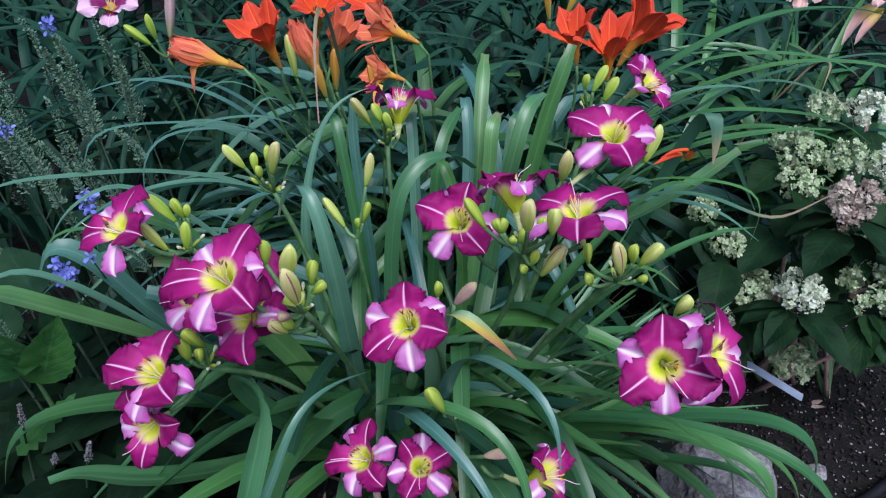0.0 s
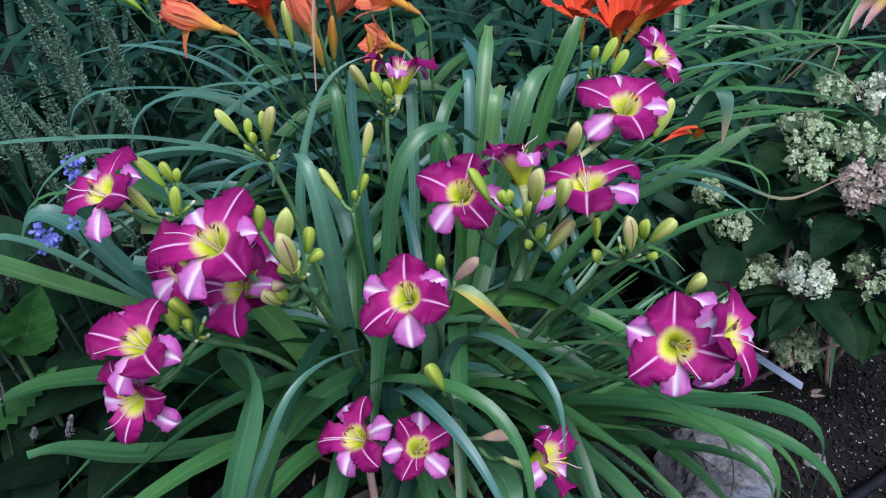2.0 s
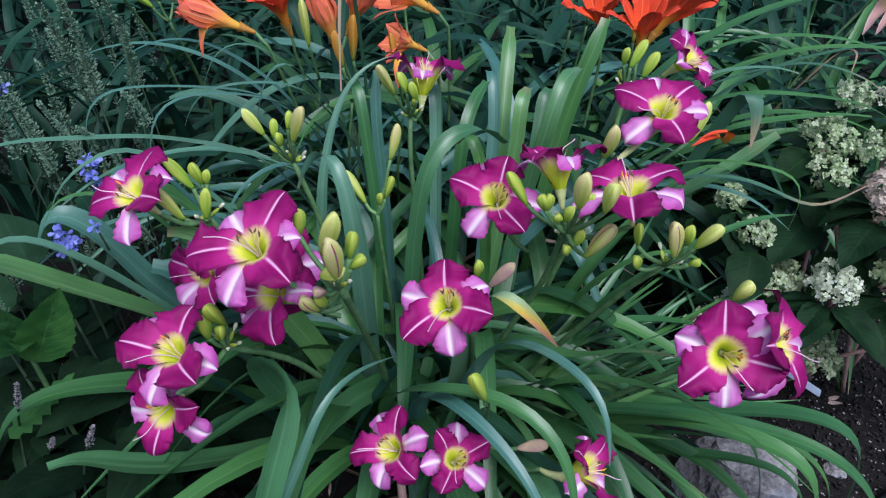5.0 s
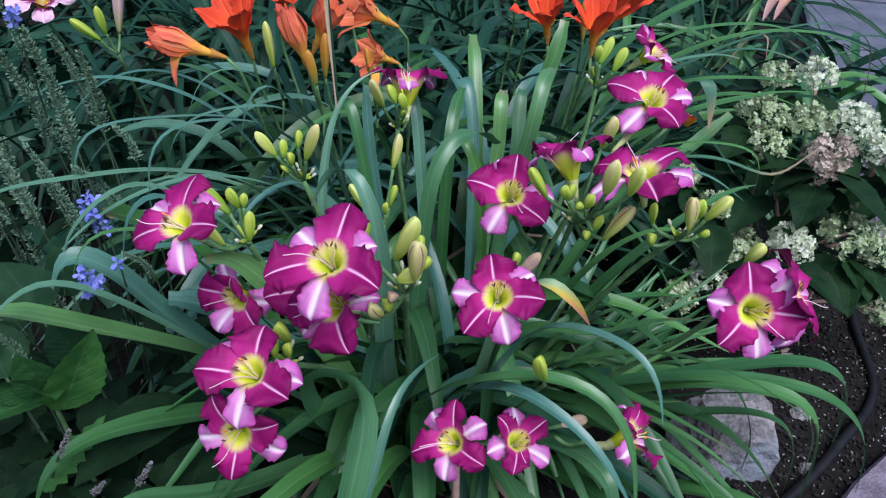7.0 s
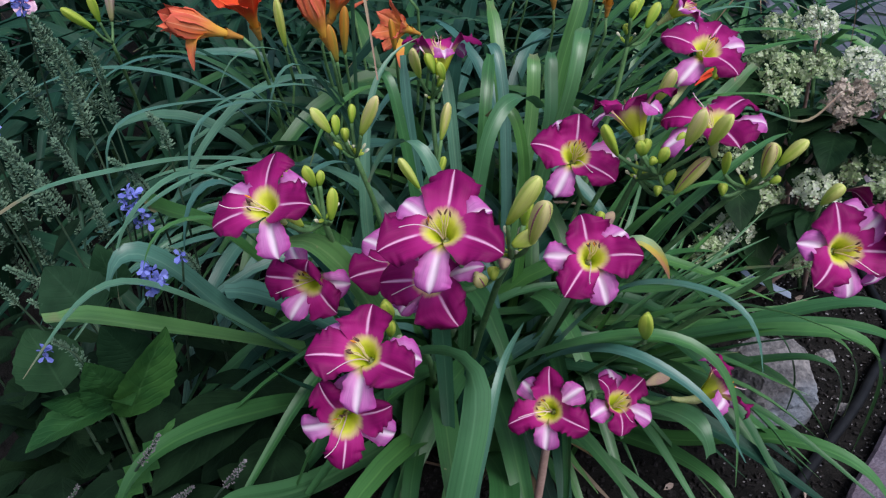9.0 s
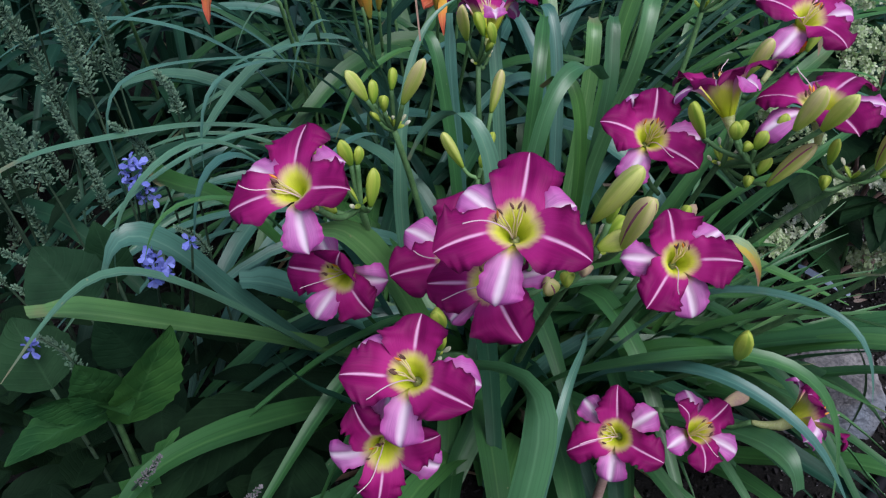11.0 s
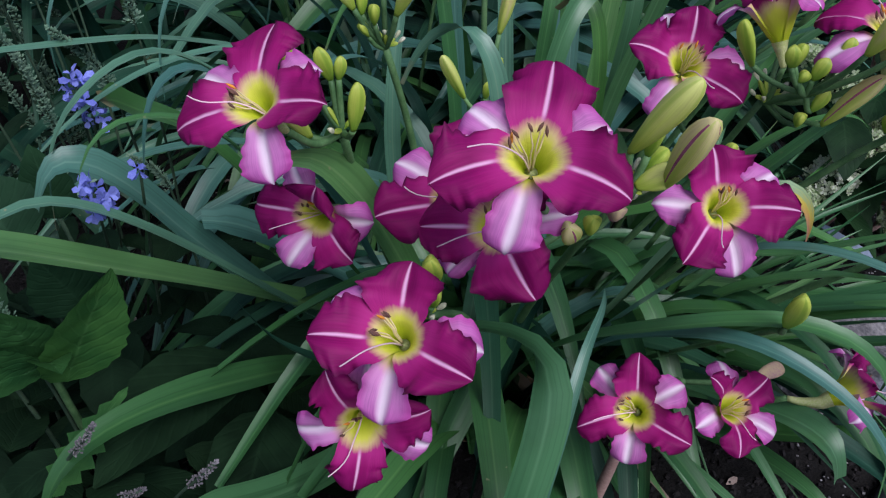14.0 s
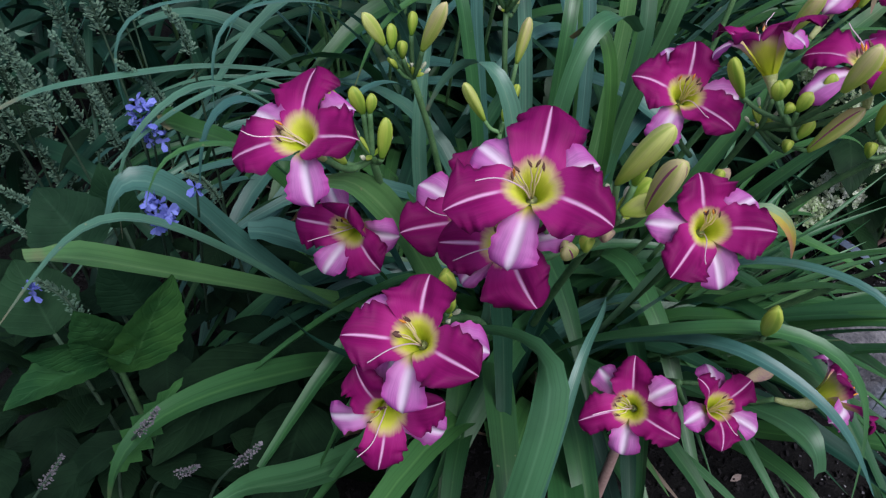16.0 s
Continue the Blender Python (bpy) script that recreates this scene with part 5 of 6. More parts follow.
tawny_bloom((0.240, 1.335, 0.573), (-0.18, -0.20, 0.95), 0.056, 106, "orange", 0.72, spin=12, petals=((95, 1.05, 4), (-30, 1.0, 4), (205, 1.25, -26), (30, 1.1, 6), (-90, 0.9, 0), (150, 1.1, -4)))
tawny_bloom((0.268, 1.180, 0.604), (-0.05, -0.20, 0.97), 0.056, 107, "orange", 0.74, spin=18, petals=((90, 1.1, 4), (-30, 1.1, -2), (195, 1.25, -20), (30, 1.15, 4), (-90, 1.0, 6), (150, 1.05, 0)))
tawny_bloom((0.318, 1.255, 0.606), (0.42, -0.12, 0.90), 0.068, 108, "orange", 0.78, spin=40, petals=((90, 1.2, 4), (-30, 1.2, -16), (210, 1.0, 6), (30, 1.25, 0), (-90, 1.2, -14), (150, 1.15, 4)))
tawny_bloom((-0.12, 1.46, 0.60), (-0.3, -0.4, 0.8), 0.06, 109, "orange", 0.9)
tawny_bloom((-0.235, 1.42, 0.60), (0.1, -0.4, 0.8), 0.06, 110, "orange", 0.9)
part("petal", strap(((-0.372, 1.158, 0.618), (-0.388, 1.150, 0.612), (-0.393, 1.145, 0.596), (-0.396, 1.140, 0.570)), 0.024, petal_apricot, tip=0.5, n=16), tawny, "wilted orange petal hanging down")
part("petal", strap(((-0.372, 1.165, 0.630), (-0.395, 1.158, 0.640), (-0.412, 1.150, 0.632), (-0.420, 1.146, 0.615)), 0.014, petal_apricot, tip=0.6, n=16), tawny, "wilted orange petal curling over")
for line, w in ((((0.352, 0.985, 0.532), (0.340, 0.968, 0.546), (0.318, 0.958, 0.547), (0.297, 0.952, 0.541)), 0.017), (((0.352, 0.985, 0.532), (0.350, 0.965, 0.554), (0.328, 0.962, 0.556), (0.308, 0.960, 0.548)), 0.013)):
    part("petal", strap(line, w, petal_orange, fold=0.5, tip=0.6, n=14), tawny, "dropped orange petal caught in the leaves")
for at, tip, w, mat in (((-0.190, 1.160, 0.555), (-0.200, 1.150, 0.615), 0.018, bud_orange), ((-0.175, 1.175, 0.56), (-0.172, 1.165, 0.635), 0.016, bud_orange),
                        ((-0.255, 1.26, 0.55), (-0.262, 1.25, 0.63), 0.016, bud_ripe), ((0.275, 1.245, 0.58), (0.268, 1.240, 0.655), 0.014, bud_orange),
                        ((0.20, 1.42, 0.60), (0.19, 1.42, 0.68), 0.018, bud_orange), ((0.23, 1.42, 0.61), (0.255, 1.42, 0.68), 0.018, bud_orange), ((-0.105, 1.13, 0.565), (-0.115, 1.12, 0.625), 0.011, bud_orange)):
    budded((at[0] + 0.01, at[1] + 0.03, at[2] - 0.07), at, tip, w, mat, owner=tawny)
    scape(((at[0] * 0.9, CROWN_B.y, 0), (at[0], at[1] + 0.06, at[2] * 0.6), (at[0] + 0.01, at[1] + 0.03, at[2] - 0.07)), 0.0032, owner=tawny)

# leaves of its own that stand out
for line, w, mat in (
    (((0.12, 1.25, 0), (0.20, 1.15, 0.35), (0.323, 1.08, 0.575), (0.355, 1.08, 0.595), (0.404, 1.08, 0.606), (0.446, 1.08, 0.609), (0.467, 1.08, 0.607), (0.479, 1.08, 0.598)), 0.017, leaf_blue),
    (((0.12, 1.25, 0), (0.24, 1.10, 0.36), (0.361, 1.05, 0.510), (0.435, 1.05, 0.535), (0.485, 1.05, 0.543), (0.526, 1.05, 0.550), (0.559, 1.05, 0.553), (0.590, 1.05, 0.548)), 0.020, leaf_green),
    (((0.12, 1.22, 0), (0.20, 1.02, 0.38), (0.28, 0.935, 0.50), (0.361, 0.902, 0.522), (0.43, 0.893, 0.492), (0.457, 0.892, 0.480), (0.464, 0.893, 0.481), (0.51, 0.915, 0.490), (0.561, 0.945, 0.502), (0.58, 0.955, 0.498)), 0.015, leaf_tipped),
    (((0.12, 1.22, 0), (0.20, 1.02, 0.38), (0.27, 0.95, 0.51), (0.34, 0.925, 0.535), (0.425, 0.915, 0.525), (0.447, 0.913, 0.515), (0.450, 0.910, 0.485), (0.440, 0.905, 0.44)), 0.016, leaf_green),
    (((0.15, 1.35, 0), (0.28, 1.24, 0.45), (0.386, 1.2, 0.585), (0.429, 1.2, 0.605), (0.502, 1.2, 0.615), (0.585, 1.2, 0.614), (0.653, 1.2, 0.600), (0.699, 1.2, 0.574), (0.722, 1.2, 0.540), (0.728, 1.2, 0.48)), 0.022, leaf_green),
    (((0.15, 1.36, 0), (0.32, 1.30, 0.40), (0.52, 1.26, 0.56), (0.72, 1.25, 0.58), (0.90, 1.27, 0.52), (1.0, 1.28, 0.42)), 0.024, leaf_green),
    (((0.14, 1.30, 0), (0.26, 1.16, 0.40), (0.375, 1.12, 0.535), (0.463, 1.12, 0.551), (0.553, 1.12, 0.547), (0.600, 1.12, 0.541), (0.647, 1.12, 0.528), (0.70, 1.12, 0.49)), 0.024, leaf_green),
    (((0.14, 1.33, 0), (0.30, 1.22, 0.35), (0.46, 1.17, 0.49), (0.62, 1.17, 0.49), (0.75, 1.19, 0.43)), 0.022, leaf_green),
    (((0.16, 1.40, 0), (0.34, 1.40, 0.42), (0.56, 1.40, 0.60), (0.80, 1.42, 0.62), (1.0, 1.46, 0.52)), 0.026, leaf_green),
    (((0.14, 1.34, 0), (0.32, 1.22, 0.45), (0.48, 1.13, 0.595), (0.555, 1.105, 0.598), (0.620, 1.100, 0.574), (0.660, 1.118, 0.536), (0.672, 1.122, 0.485), (0.668, 1.118, 0.452)), 0.015, leaf_tipped),
    (((0.22, 1.40, 0), (0.46, 1.34, 0.44), (0.72, 1.30, 0.575), (0.90, 1.34, 0.545), (0.975, 1.375, 0.495), (0.985, 1.37, 0.43), (0.975, 1.35, 0.36)), 0.014, leaf_tipped),
    (((-0.14, 1.25, 0), (-0.155, 1.21, 0.45), (-0.168, 1.11, 0.70), (-0.174, 1.045, 0.735), (-0.174, 1.0, 0.69), (-0.172, 0.968, 0.622), (-0.171, 0.962, 0.600)), 0.006, leaf_tipped),
    (((0.60, 1.55, 0), (0.66, 1.52, 0.30), (0.714, 1.466, 0.459), (0.765, 1.485, 0.500), (0.762, 1.43, 0.512), (0.742, 1.397, 0.509), (0.715, 1.35, 0.490)), 0.011, leaf_dry),
    (((0.10, 1.28, 0), (0.20, 1.14, 0.32), (0.31, 1.06, 0.42), (0.42, 1.02, 0.43), (0.50, 1.0, 0.38)), 0.026, leaf_blue),
    (((-0.12, 1.22, 0), (-0.20, 1.165, 0.38), (-0.295, 1.103, 0.524), (-0.369, 1.055, 0.558), (-0.455, 0.998, 0.581), (-0.50, 0.967, 0.583), (-0.511, 0.960, 0.55), (-0.513, 0.958, 0.49), (-0.505, 0.964, 0.42)), 0.014, leaf_blue),
    (((-0.10, 1.22, 0), (-0.18, 1.146, 0.38), (-0.25, 1.08, 0.515), (-0.298, 1.035, 0.556), (-0.34, 0.995, 0.577), (-0.384, 0.954, 0.589), (-0.405, 0.935, 0.582), (-0.415, 0.926, 0.55), (-0.42, 0.921, 0.48)), 0.017, leaf_blue),
    (((-0.12, 1.22, 0), (-0.28, 1.088, 0.40), (-0.40, 0.99, 0.507), (-0.462, 0.938, 0.535), (-0.52, 0.89, 0.553), (-0.566, 0.851, 0.569), (-0.60, 0.82, 0.56)), 0.018, leaf_blue),
    (((-0.10, 1.22, 0), (-0.20, 1.08, 0.36), (-0.33, 0.98, 0.50), (-0.46, 0.90, 0.51), (-0.56, 0.85, 0.44)), 0.018, leaf_blue),
    (((-0.12, 1.20, 0), (-0.24, 1.04, 0.30), (-0.38, 0.94, 0.42), (-0.50, 0.88, 0.43), (-0.60, 0.84, 0.36)), 0.020, leaf_blue),
    (((-0.06, 1.20, 0), (-0.14, 1.04, 0.36), (-0.23, 0.95, 0.50), (-0.30, 0.90, 0.49), (-0.33, 0.88, 0.42)), 0.020, leaf_blue),
    (((-0.08, 1.24, 0), (-0.17, 1.13, 0.42), (-0.25, 1.08, 0.59), (-0.29, 1.075, 0.575), (-0.31, 1.07, 0.50)), 0.018, leaf_blue),
    (((-0.12, 1.30, 0), (-0.26, 1.26, 0.40), (-0.40, 1.22, 0.56), (-0.52, 1.19, 0.56), (-0.60, 1.17, 0.46)), 0.018, leaf_blue),
    (((-0.15, 1.32, 0), (-0.32, 1.32, 0.40), (-0.50, 1.32, 0.52), (-0.66, 1.31, 0.50), (-0.76, 1.30, 0.42)), 0.018, leaf_blue),
    (((-0.02, 1.20, 0), (-0.06, 1.12, 0.36), (-0.13, 1.08, 0.54), (-0.22, 1.06, 0.52), (-0.26, 1.05, 0.44)), 0.026, leaf_green),
):
    blade(line, w, mat, tawny, tip=0.16 if line[-1][2] > 0.53 else 0.45, blunt=0.35 if line[-1][2] > 0.53 else 0.04)


def low_here(line):
    """They keep clear of both clumps' blooms and of the shrub's heads."""
    if not clear(line):
        return False
    for q in line[3:]:
        if q.y < 1.02 and q.z > 0.48 or q.y < 0.85 or (q.x > 0.42 and q.y < 1.12 and q.z > 0.28):
            return False
    return True


# part of the shade between these leaves is in the two darker leaf colours
fill(tawny, CROWN_B, 0.24, 66, (0.66, 1.0), (0.024, 0.038), (170, 370), (62, 84), (-80, -30), (leaf_half_shade, leaf_blue, leaf_shade), low_here, 24)
fill(tawny, CROWN_B, 0.26, 66, (0.6, 0.95), (0.022, 0.036), (-30, 210), (60, 86), (-70, -10), (leaf_half_shade, leaf_blue, leaf_shade), low_here, 20)
fill(tawny, CROWN_B, 0.24, 12, (0.3, 0.6), (0.008, 0.014), (180, 360), (30, 70), (-60, -20), (leaf_dry,), low_here)

fill(tawny, (0.20, 1.36), 0.13, 34, (0.66, 0.95), (0.016, 0.024), (-22, 14), (42, 64), (-30, -4), (leaf_green, leaf_half_shade, leaf_shade), low_here, 24)
fill(tawny, (-0.14, 1.24), 0.10, 22, (0.60, 0.85), (0.012, 0.018), (168, 214), (52, 70), (-75, -30), (leaf_blue, leaf_blue, leaf_half_shade), low_here, 24)

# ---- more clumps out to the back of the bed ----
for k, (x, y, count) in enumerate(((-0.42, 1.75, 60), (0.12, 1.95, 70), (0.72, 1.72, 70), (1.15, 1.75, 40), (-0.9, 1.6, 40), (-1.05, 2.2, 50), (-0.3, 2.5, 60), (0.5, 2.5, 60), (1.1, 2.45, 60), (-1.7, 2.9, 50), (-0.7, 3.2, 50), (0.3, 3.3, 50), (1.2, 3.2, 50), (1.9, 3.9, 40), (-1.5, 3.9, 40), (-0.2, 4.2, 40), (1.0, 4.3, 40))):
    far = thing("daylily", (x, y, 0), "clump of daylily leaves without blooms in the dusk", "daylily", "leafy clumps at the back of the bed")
    # towards the back the shade is in the leaf colour, not cast
    fill(far, (x, y), 0.26, int(count * 1.3), (0.6, 0.95), (0.020, 0.034), (0, 360), (50, 85), (-75, 0), (leaf_shade,) if x < -0.2 or y > 1.9 else (leaf_green, leaf_shade, leaf_shade), None, 14)
    if k == 0:
        m = Vector((0.08, -0.34, 0.9)).to_track_quat("Z", "Y").to_matrix()
        end = flower(far, (-0.664, 1.525, 0.588), m, 0.062, 120, "pale", label="pale pink bloom with a dark purple eye")
        scape(((-0.60, 1.75, 0), (-0.63, 1.66, 0.35), end), 0.004, owner=far)
        for b, t, w, mat in (((-0.545, 1.385, 0.565), (-0.585, 1.378, 0.605), 0.020, bud_green), ((-0.535, 1.39, 0.575), (-0.540, 1.38, 0.625), 0.018, bud_green), ((-0.520, 1.42, 0.565), (-0.508, 1.44, 0.66), 0.024, bud_pink)):
            budded((-0.525, 1.40, 0.535), b, t, w, mat, owner=far)
        scape(((-0.52, 1.70, 0), (-0.52, 1.54, 0.33), (-0.525, 1.40, 0.535)), 0.004, owner=far)
    if k == 2:
        for at, towards, seed in (((0.772, 1.66, 0.588), (-0.15, -0.55, 0.62), 121), ((0.915, 1.66, 0.592), (0.10, -0.50, 0.70), 122)):
            end = flower(far, at, Vector(towards).to_track_quat("Z", "Y").to_matrix(), 0.052, seed, "peach", label="pale peach-pink bloom")
            scape(((0.78, 1.74, 0), (0.80, 1.73, 0.3), end), 0.004, owner=far)
        for line, w in ((((0.955, 1.665, 0.545), (0.935, 1.655, 0.548), (0.905, 1.645, 0.520), (0.882, 1.64, 0.478)), 0.040), (((0.955, 1.665, 0.545), (0.945, 1.65, 0.535), (0.922, 1.64, 0.505), (0.910, 1.64, 0.478)), 0.030)):
            part("petal", strap(line, w, petal_peach, fold=0.5, tip=0.6, n=14), far, "wilted peach-pink petal hanging down")
        scape(((0.75, 1.72, 0), (0.82, 1.72, 0.3), (0.88, 1.68, 0.48)), 0.004, owner=far)


# ---- broad leaves ----
def broad(base, towards, length, width, material, droop=0.35, fold=0.25, teeth=0.0, seed=0, n=10, across=None):
    """An ovate leaf with a short stalk: folded along the midrib, drooping, with side veins pressed in."""
    rnd2 = random.Random(seed)
    d = Vector(towards).normalized()
    side = d.cross(Vector((0, 0, 1)))
    side = side.normalized() if side.length > 0.1 else Vector((1, 0, 0))
    side = Matrix.Rotation(rnd2.gauss(0, 0.25), 3, d) @ side
    if across:
        side = Vector(across)
        side = (side - d * side.dot(d)).normalized()
    p, verts, uvs, faces = Vector(base), [], [], []
    cols = (-1.0, -0.66, -0.33, 0.0, 0.33, 0.66, 1.0)
    dirn = d.copy()
    for k in range(n + 1):
        s = k / n
        up = side.cross(dirn).normalized()
        w = width / 2 * max(0.03, (math.sin(math.pi * min(1.0, s ** 0.8)) ** 0.8) * (1 - 0.25 * s))
        w *= 1 + teeth * (1 if k % 2 else -1)
        for u in cols:
            dent = 0.03 * width * math.sin(9 * s * math.pi + 5 * abs(u)) * (1 - abs(u) ** 3) * 0.5
            verts.append(p + side * (w * u) + up * (fold * w * abs(u) + dent))
            uvs.append((u / 2 + 0.5, s))
        p = p + dirn * (length / n)
        dirn = (dirn + Vector((0, 0, -droop * 2 / n))).normalized()
    c = len(cols)
    for k in range(n):
        for j in range(c - 1):
            i = k * c + j
            faces.append((i, i + 1, i + c + 1, i + c))
    return mesh("broad_leaf", verts, faces, material, uvs)


# ---- the hydrangea ----
HYD = Vector((0.70, 1.10, 0.0))
shrub = thing("hydrangea", HYD, "hydrangea shrub with pale green and white flower heads", "hydrangea")


def flower_head(at, size, seed, material, flat=0.8, name="flower_head"):
    """A mop head of four-petalled florets round a dome."""
    rnd2 = random.Random(seed)
    verts, faces = [], []
    # each head is made of small domed sprays with gaps between them
    sprays = []
    for k in range(15):
        z = 1 - 1.6 * (k + 0.5) / 15
        a = k * 2.39996 + rnd2.uniform(-0.4, 0.4)
        r = math.sqrt(max(0.0, 1 - z * z))
        sprays.append((Vector((r * math.cos(a), r * math.sin(a), z * flat)) * size * rnd2.uniform(0.48, 0.62 if at[2] < 0.4 else 0.74), rnd2.uniform(0.26, 0.36) * size))
    count = int(300 * (size / 0.045) ** 1.6)
    for k in range(count):
        middle, wide = sprays[k % 15]
        d = (Vector((rnd2.gauss(0, 1), rnd2.gauss(0, 1), rnd2.gauss(0, 1))).normalized() + middle.normalized() * 0.8).normalized()
        c = Vector(at) + middle + d * wide * rnd2.uniform(0.6, 1.1)
        q = d.to_track_quat("Z", "Y").to_matrix() @ Euler((rnd2.gauss(0, 0.55), rnd2.gauss(0, 0.55), rnd2.uniform(0, 6.3))).to_matrix()
        s = rnd2.uniform(0.0026, 0.0044) if rnd2.random() < 0.55 else rnd2.uniform(0.0048, 0.0072)
        for j in range(4):
            w = math.pi / 2 * j
            o = len(verts)
            lift = rnd2.uniform(0.0, 0.3)
            for x, y, h in ((0.04, 0, 0), (0.42, 0.36, 0.10), (0.82, 0.38, 0.16), (1.0, 0.0, lift), (0.82, -0.38, 0.16), (0.42, -0.36, 0.10)):
                verts.append(c + q @ Vector(((x * math.cos(w) - y * math.sin(w)) * s, (x * math.sin(w) + y * math.cos(w)) * s, h * s)))
            faces += [(o, o + 5, o + 4, o + 3), (o, o + 3, o + 2, o + 1)]
    return tagged(part(name, mesh("flower_head", verts, faces, material), shrub), kind="stuff")


HEADS = (
    (0.500, 0.985, 0.300, 0.047, floret_green), (0.540, 0.910, 0.350, 0.046, floret_white), (0.645, 0.910, 0.355, 0.052, floret_green), (0.436, 0.957, 0.262, 0.040, floret_white),
    (0.578, 0.926, 0.185, 0.042, floret_green), (0.592, 1.150, 0.472, 0.045, floret_green), (0.668, 1.116, 0.464, 0.044, floret_green), (0.610, 0.965, 0.475, 0.042, floret_rust),
    (0.735, 1.208, 0.512, 0.042, floret_white), (0.435, 1.080, 0.390, 0.030, floret_green), (0.460, 1.020, 0.362, 0.034, floret_green), (0.586, 1.105, 0.430, 0.038, floret_green),
    (0.735, 1.080, 0.470, 0.050, floret_white), (0.770, 1.030, 0.440, 0.050, floret_white), (0.800, 1.000, 0.415, 0.042, floret_white), (0.668, 1.240, 0.500, 0.035, floret_green),
    (0.800, 0.930, 0.180, 0.065, floret_green), (0.700, 0.890, 0.325, 0.045, floret_green), (0.390, 0.950, 0.230, 0.040, floret_green), (0.62, 0.985, 0.435, 0.03, floret_rust), (0.800, 1.03, 0.30, 0.05, floret_green))
for k, (x, y, z, size, mat) in enumerate(HEADS):
    flower_head((x, y, z), size, 40 + k, mat)
    root = HYD + Vector((rnd.uniform(-0.1, 0.08), rnd.uniform(-0.06, 0.06), 0))
    part("stem", tube((root, root.lerp(Vector((x, y, z)), 0.5) + Vector((0, 0, 0.06)), (x, y, z - size * 0.3)), 0.005, 0.003, stem_brown if k % 3 else stem_green, 6, 8), shrub)
    for j in range(6 if x < 0.72 else 2):
        a = rnd.uniform(0, 6.3)
        if z < 0.21 or z < 0.27 and j > 1:
            continue
        if x > 0.72:
            a = rnd.uniform(2.0, 5.0)
        b = Vector((x, y, z - size * 0.75)) + Vector((math.cos(a), math.sin(a), 0)) * 0.015
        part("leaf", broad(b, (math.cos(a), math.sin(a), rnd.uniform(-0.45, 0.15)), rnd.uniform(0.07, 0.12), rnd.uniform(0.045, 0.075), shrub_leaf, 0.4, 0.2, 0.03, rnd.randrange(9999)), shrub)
for k in range(90):
    a = rnd.uniform(0, 6.3)
    b = HYD + Vector((rnd.uniform(-0.32, 0.04), rnd.uniform(-0.20, 0.25), rnd.uniform(0.06, 0.34)))
    if b.x < 0.70 and b.y < 1.08 or (b.y < 1.18 and b.z < 0.24):
        continue
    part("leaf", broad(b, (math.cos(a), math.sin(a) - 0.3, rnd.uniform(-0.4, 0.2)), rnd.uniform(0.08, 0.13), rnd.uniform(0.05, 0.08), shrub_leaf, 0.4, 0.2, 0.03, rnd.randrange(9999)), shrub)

part("leaf", broad((0.605, 1.03, 0.435), (0.25, -0.25, 0.85), 0.075, 0.055, leaf_pale, 0.2, 0.2, 0.02, 71, 12, (0.95, 0.3, 0)), shrub, "young yellow-green leaf")
for k, (b, d, length, width) in enumerate((((0.56, 1.06, 0.36), (-0.55, -0.55, 0.1), 0.13, 0.10), ((0.58, 1.02, 0.33), (0.1, -0.8, -0.1), 0.13, 0.09), ((0.66, 1.0, 0.36), (0.3, -0.8, -0.1), 0.13, 0.085), ((0.50, 1.04, 0.26), (-0.5, -0.6, 0.0), 0.12, 0.08))):
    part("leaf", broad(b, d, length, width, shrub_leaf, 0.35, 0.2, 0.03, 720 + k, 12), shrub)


# ---- the herb with grey-green spikes ----
def spike(points, material, seed, whorls=26, first=0.25, size=0.010):
    """A leafy spike: a thin stem set with dense whorls of small cupped calyces, thinning to the tip."""
    rnd2 = random.Random(seed)
    line = spline(points, 40)
    verts, faces = [], []
    for k in range(whorls):
        s = first + (1 - first) * k / (whorls - 1)
        i = min(39, int(s * 40))
        p, t = line[i].lerp(line[i + 1], s * 40 - i if s < 1 else 1.0), (line[i + 1] - line[i]).normalized()
        q = t.to_track_quat("Z", "Y").to_matrix()
        w = size * (1.1 - 0.7 * (s - first) / (1 - first)) * rnd2.uniform(0.75, 1.2)
        for j in range(12):
            a = j * 0.524 + k * 0.6 + rnd2.uniform(-0.3, 0.3)
            o = len(verts)
            c, h = rnd2.uniform(0.30, 1.0) * w, size * rnd2.uniform(0.17, 0.32)
            out, across, up = Vector((math.cos(a), math.sin(a), 0)), Vector((-math.sin(a), math.cos(a), 0)), Vector((0, 0, 1))
            mid = out * c + up * rnd2.uniform(-0.5, 0.5) * size
            rise = rnd2.uniform(0.3, 1.0)
            for x, y, z in ((-0.9, 0, -0.5), (0.1, 0.75, 0.0), (1.0, 0.35, rise), (1.0, -0.35, rise), (0.1, -0.75, 0.0), (0.25, 0, 0.75)):
                verts.append(p + q @ (mid + (out * x + across * y + up * z) * h))
            faces += [(o, o + 1, o + 5), (o + 1, o + 2, o + 5), (o + 2, o + 3, o + 5), (o + 3, o + 4, o + 5), (o + 4, o, o + 5)]
    return mesh("spike", verts, faces, material)


herb = thing("garden_herb", (-0.72, 1.20, 0), "tall herb with grey-green flower spikes and a few blue florets", "garden herb")


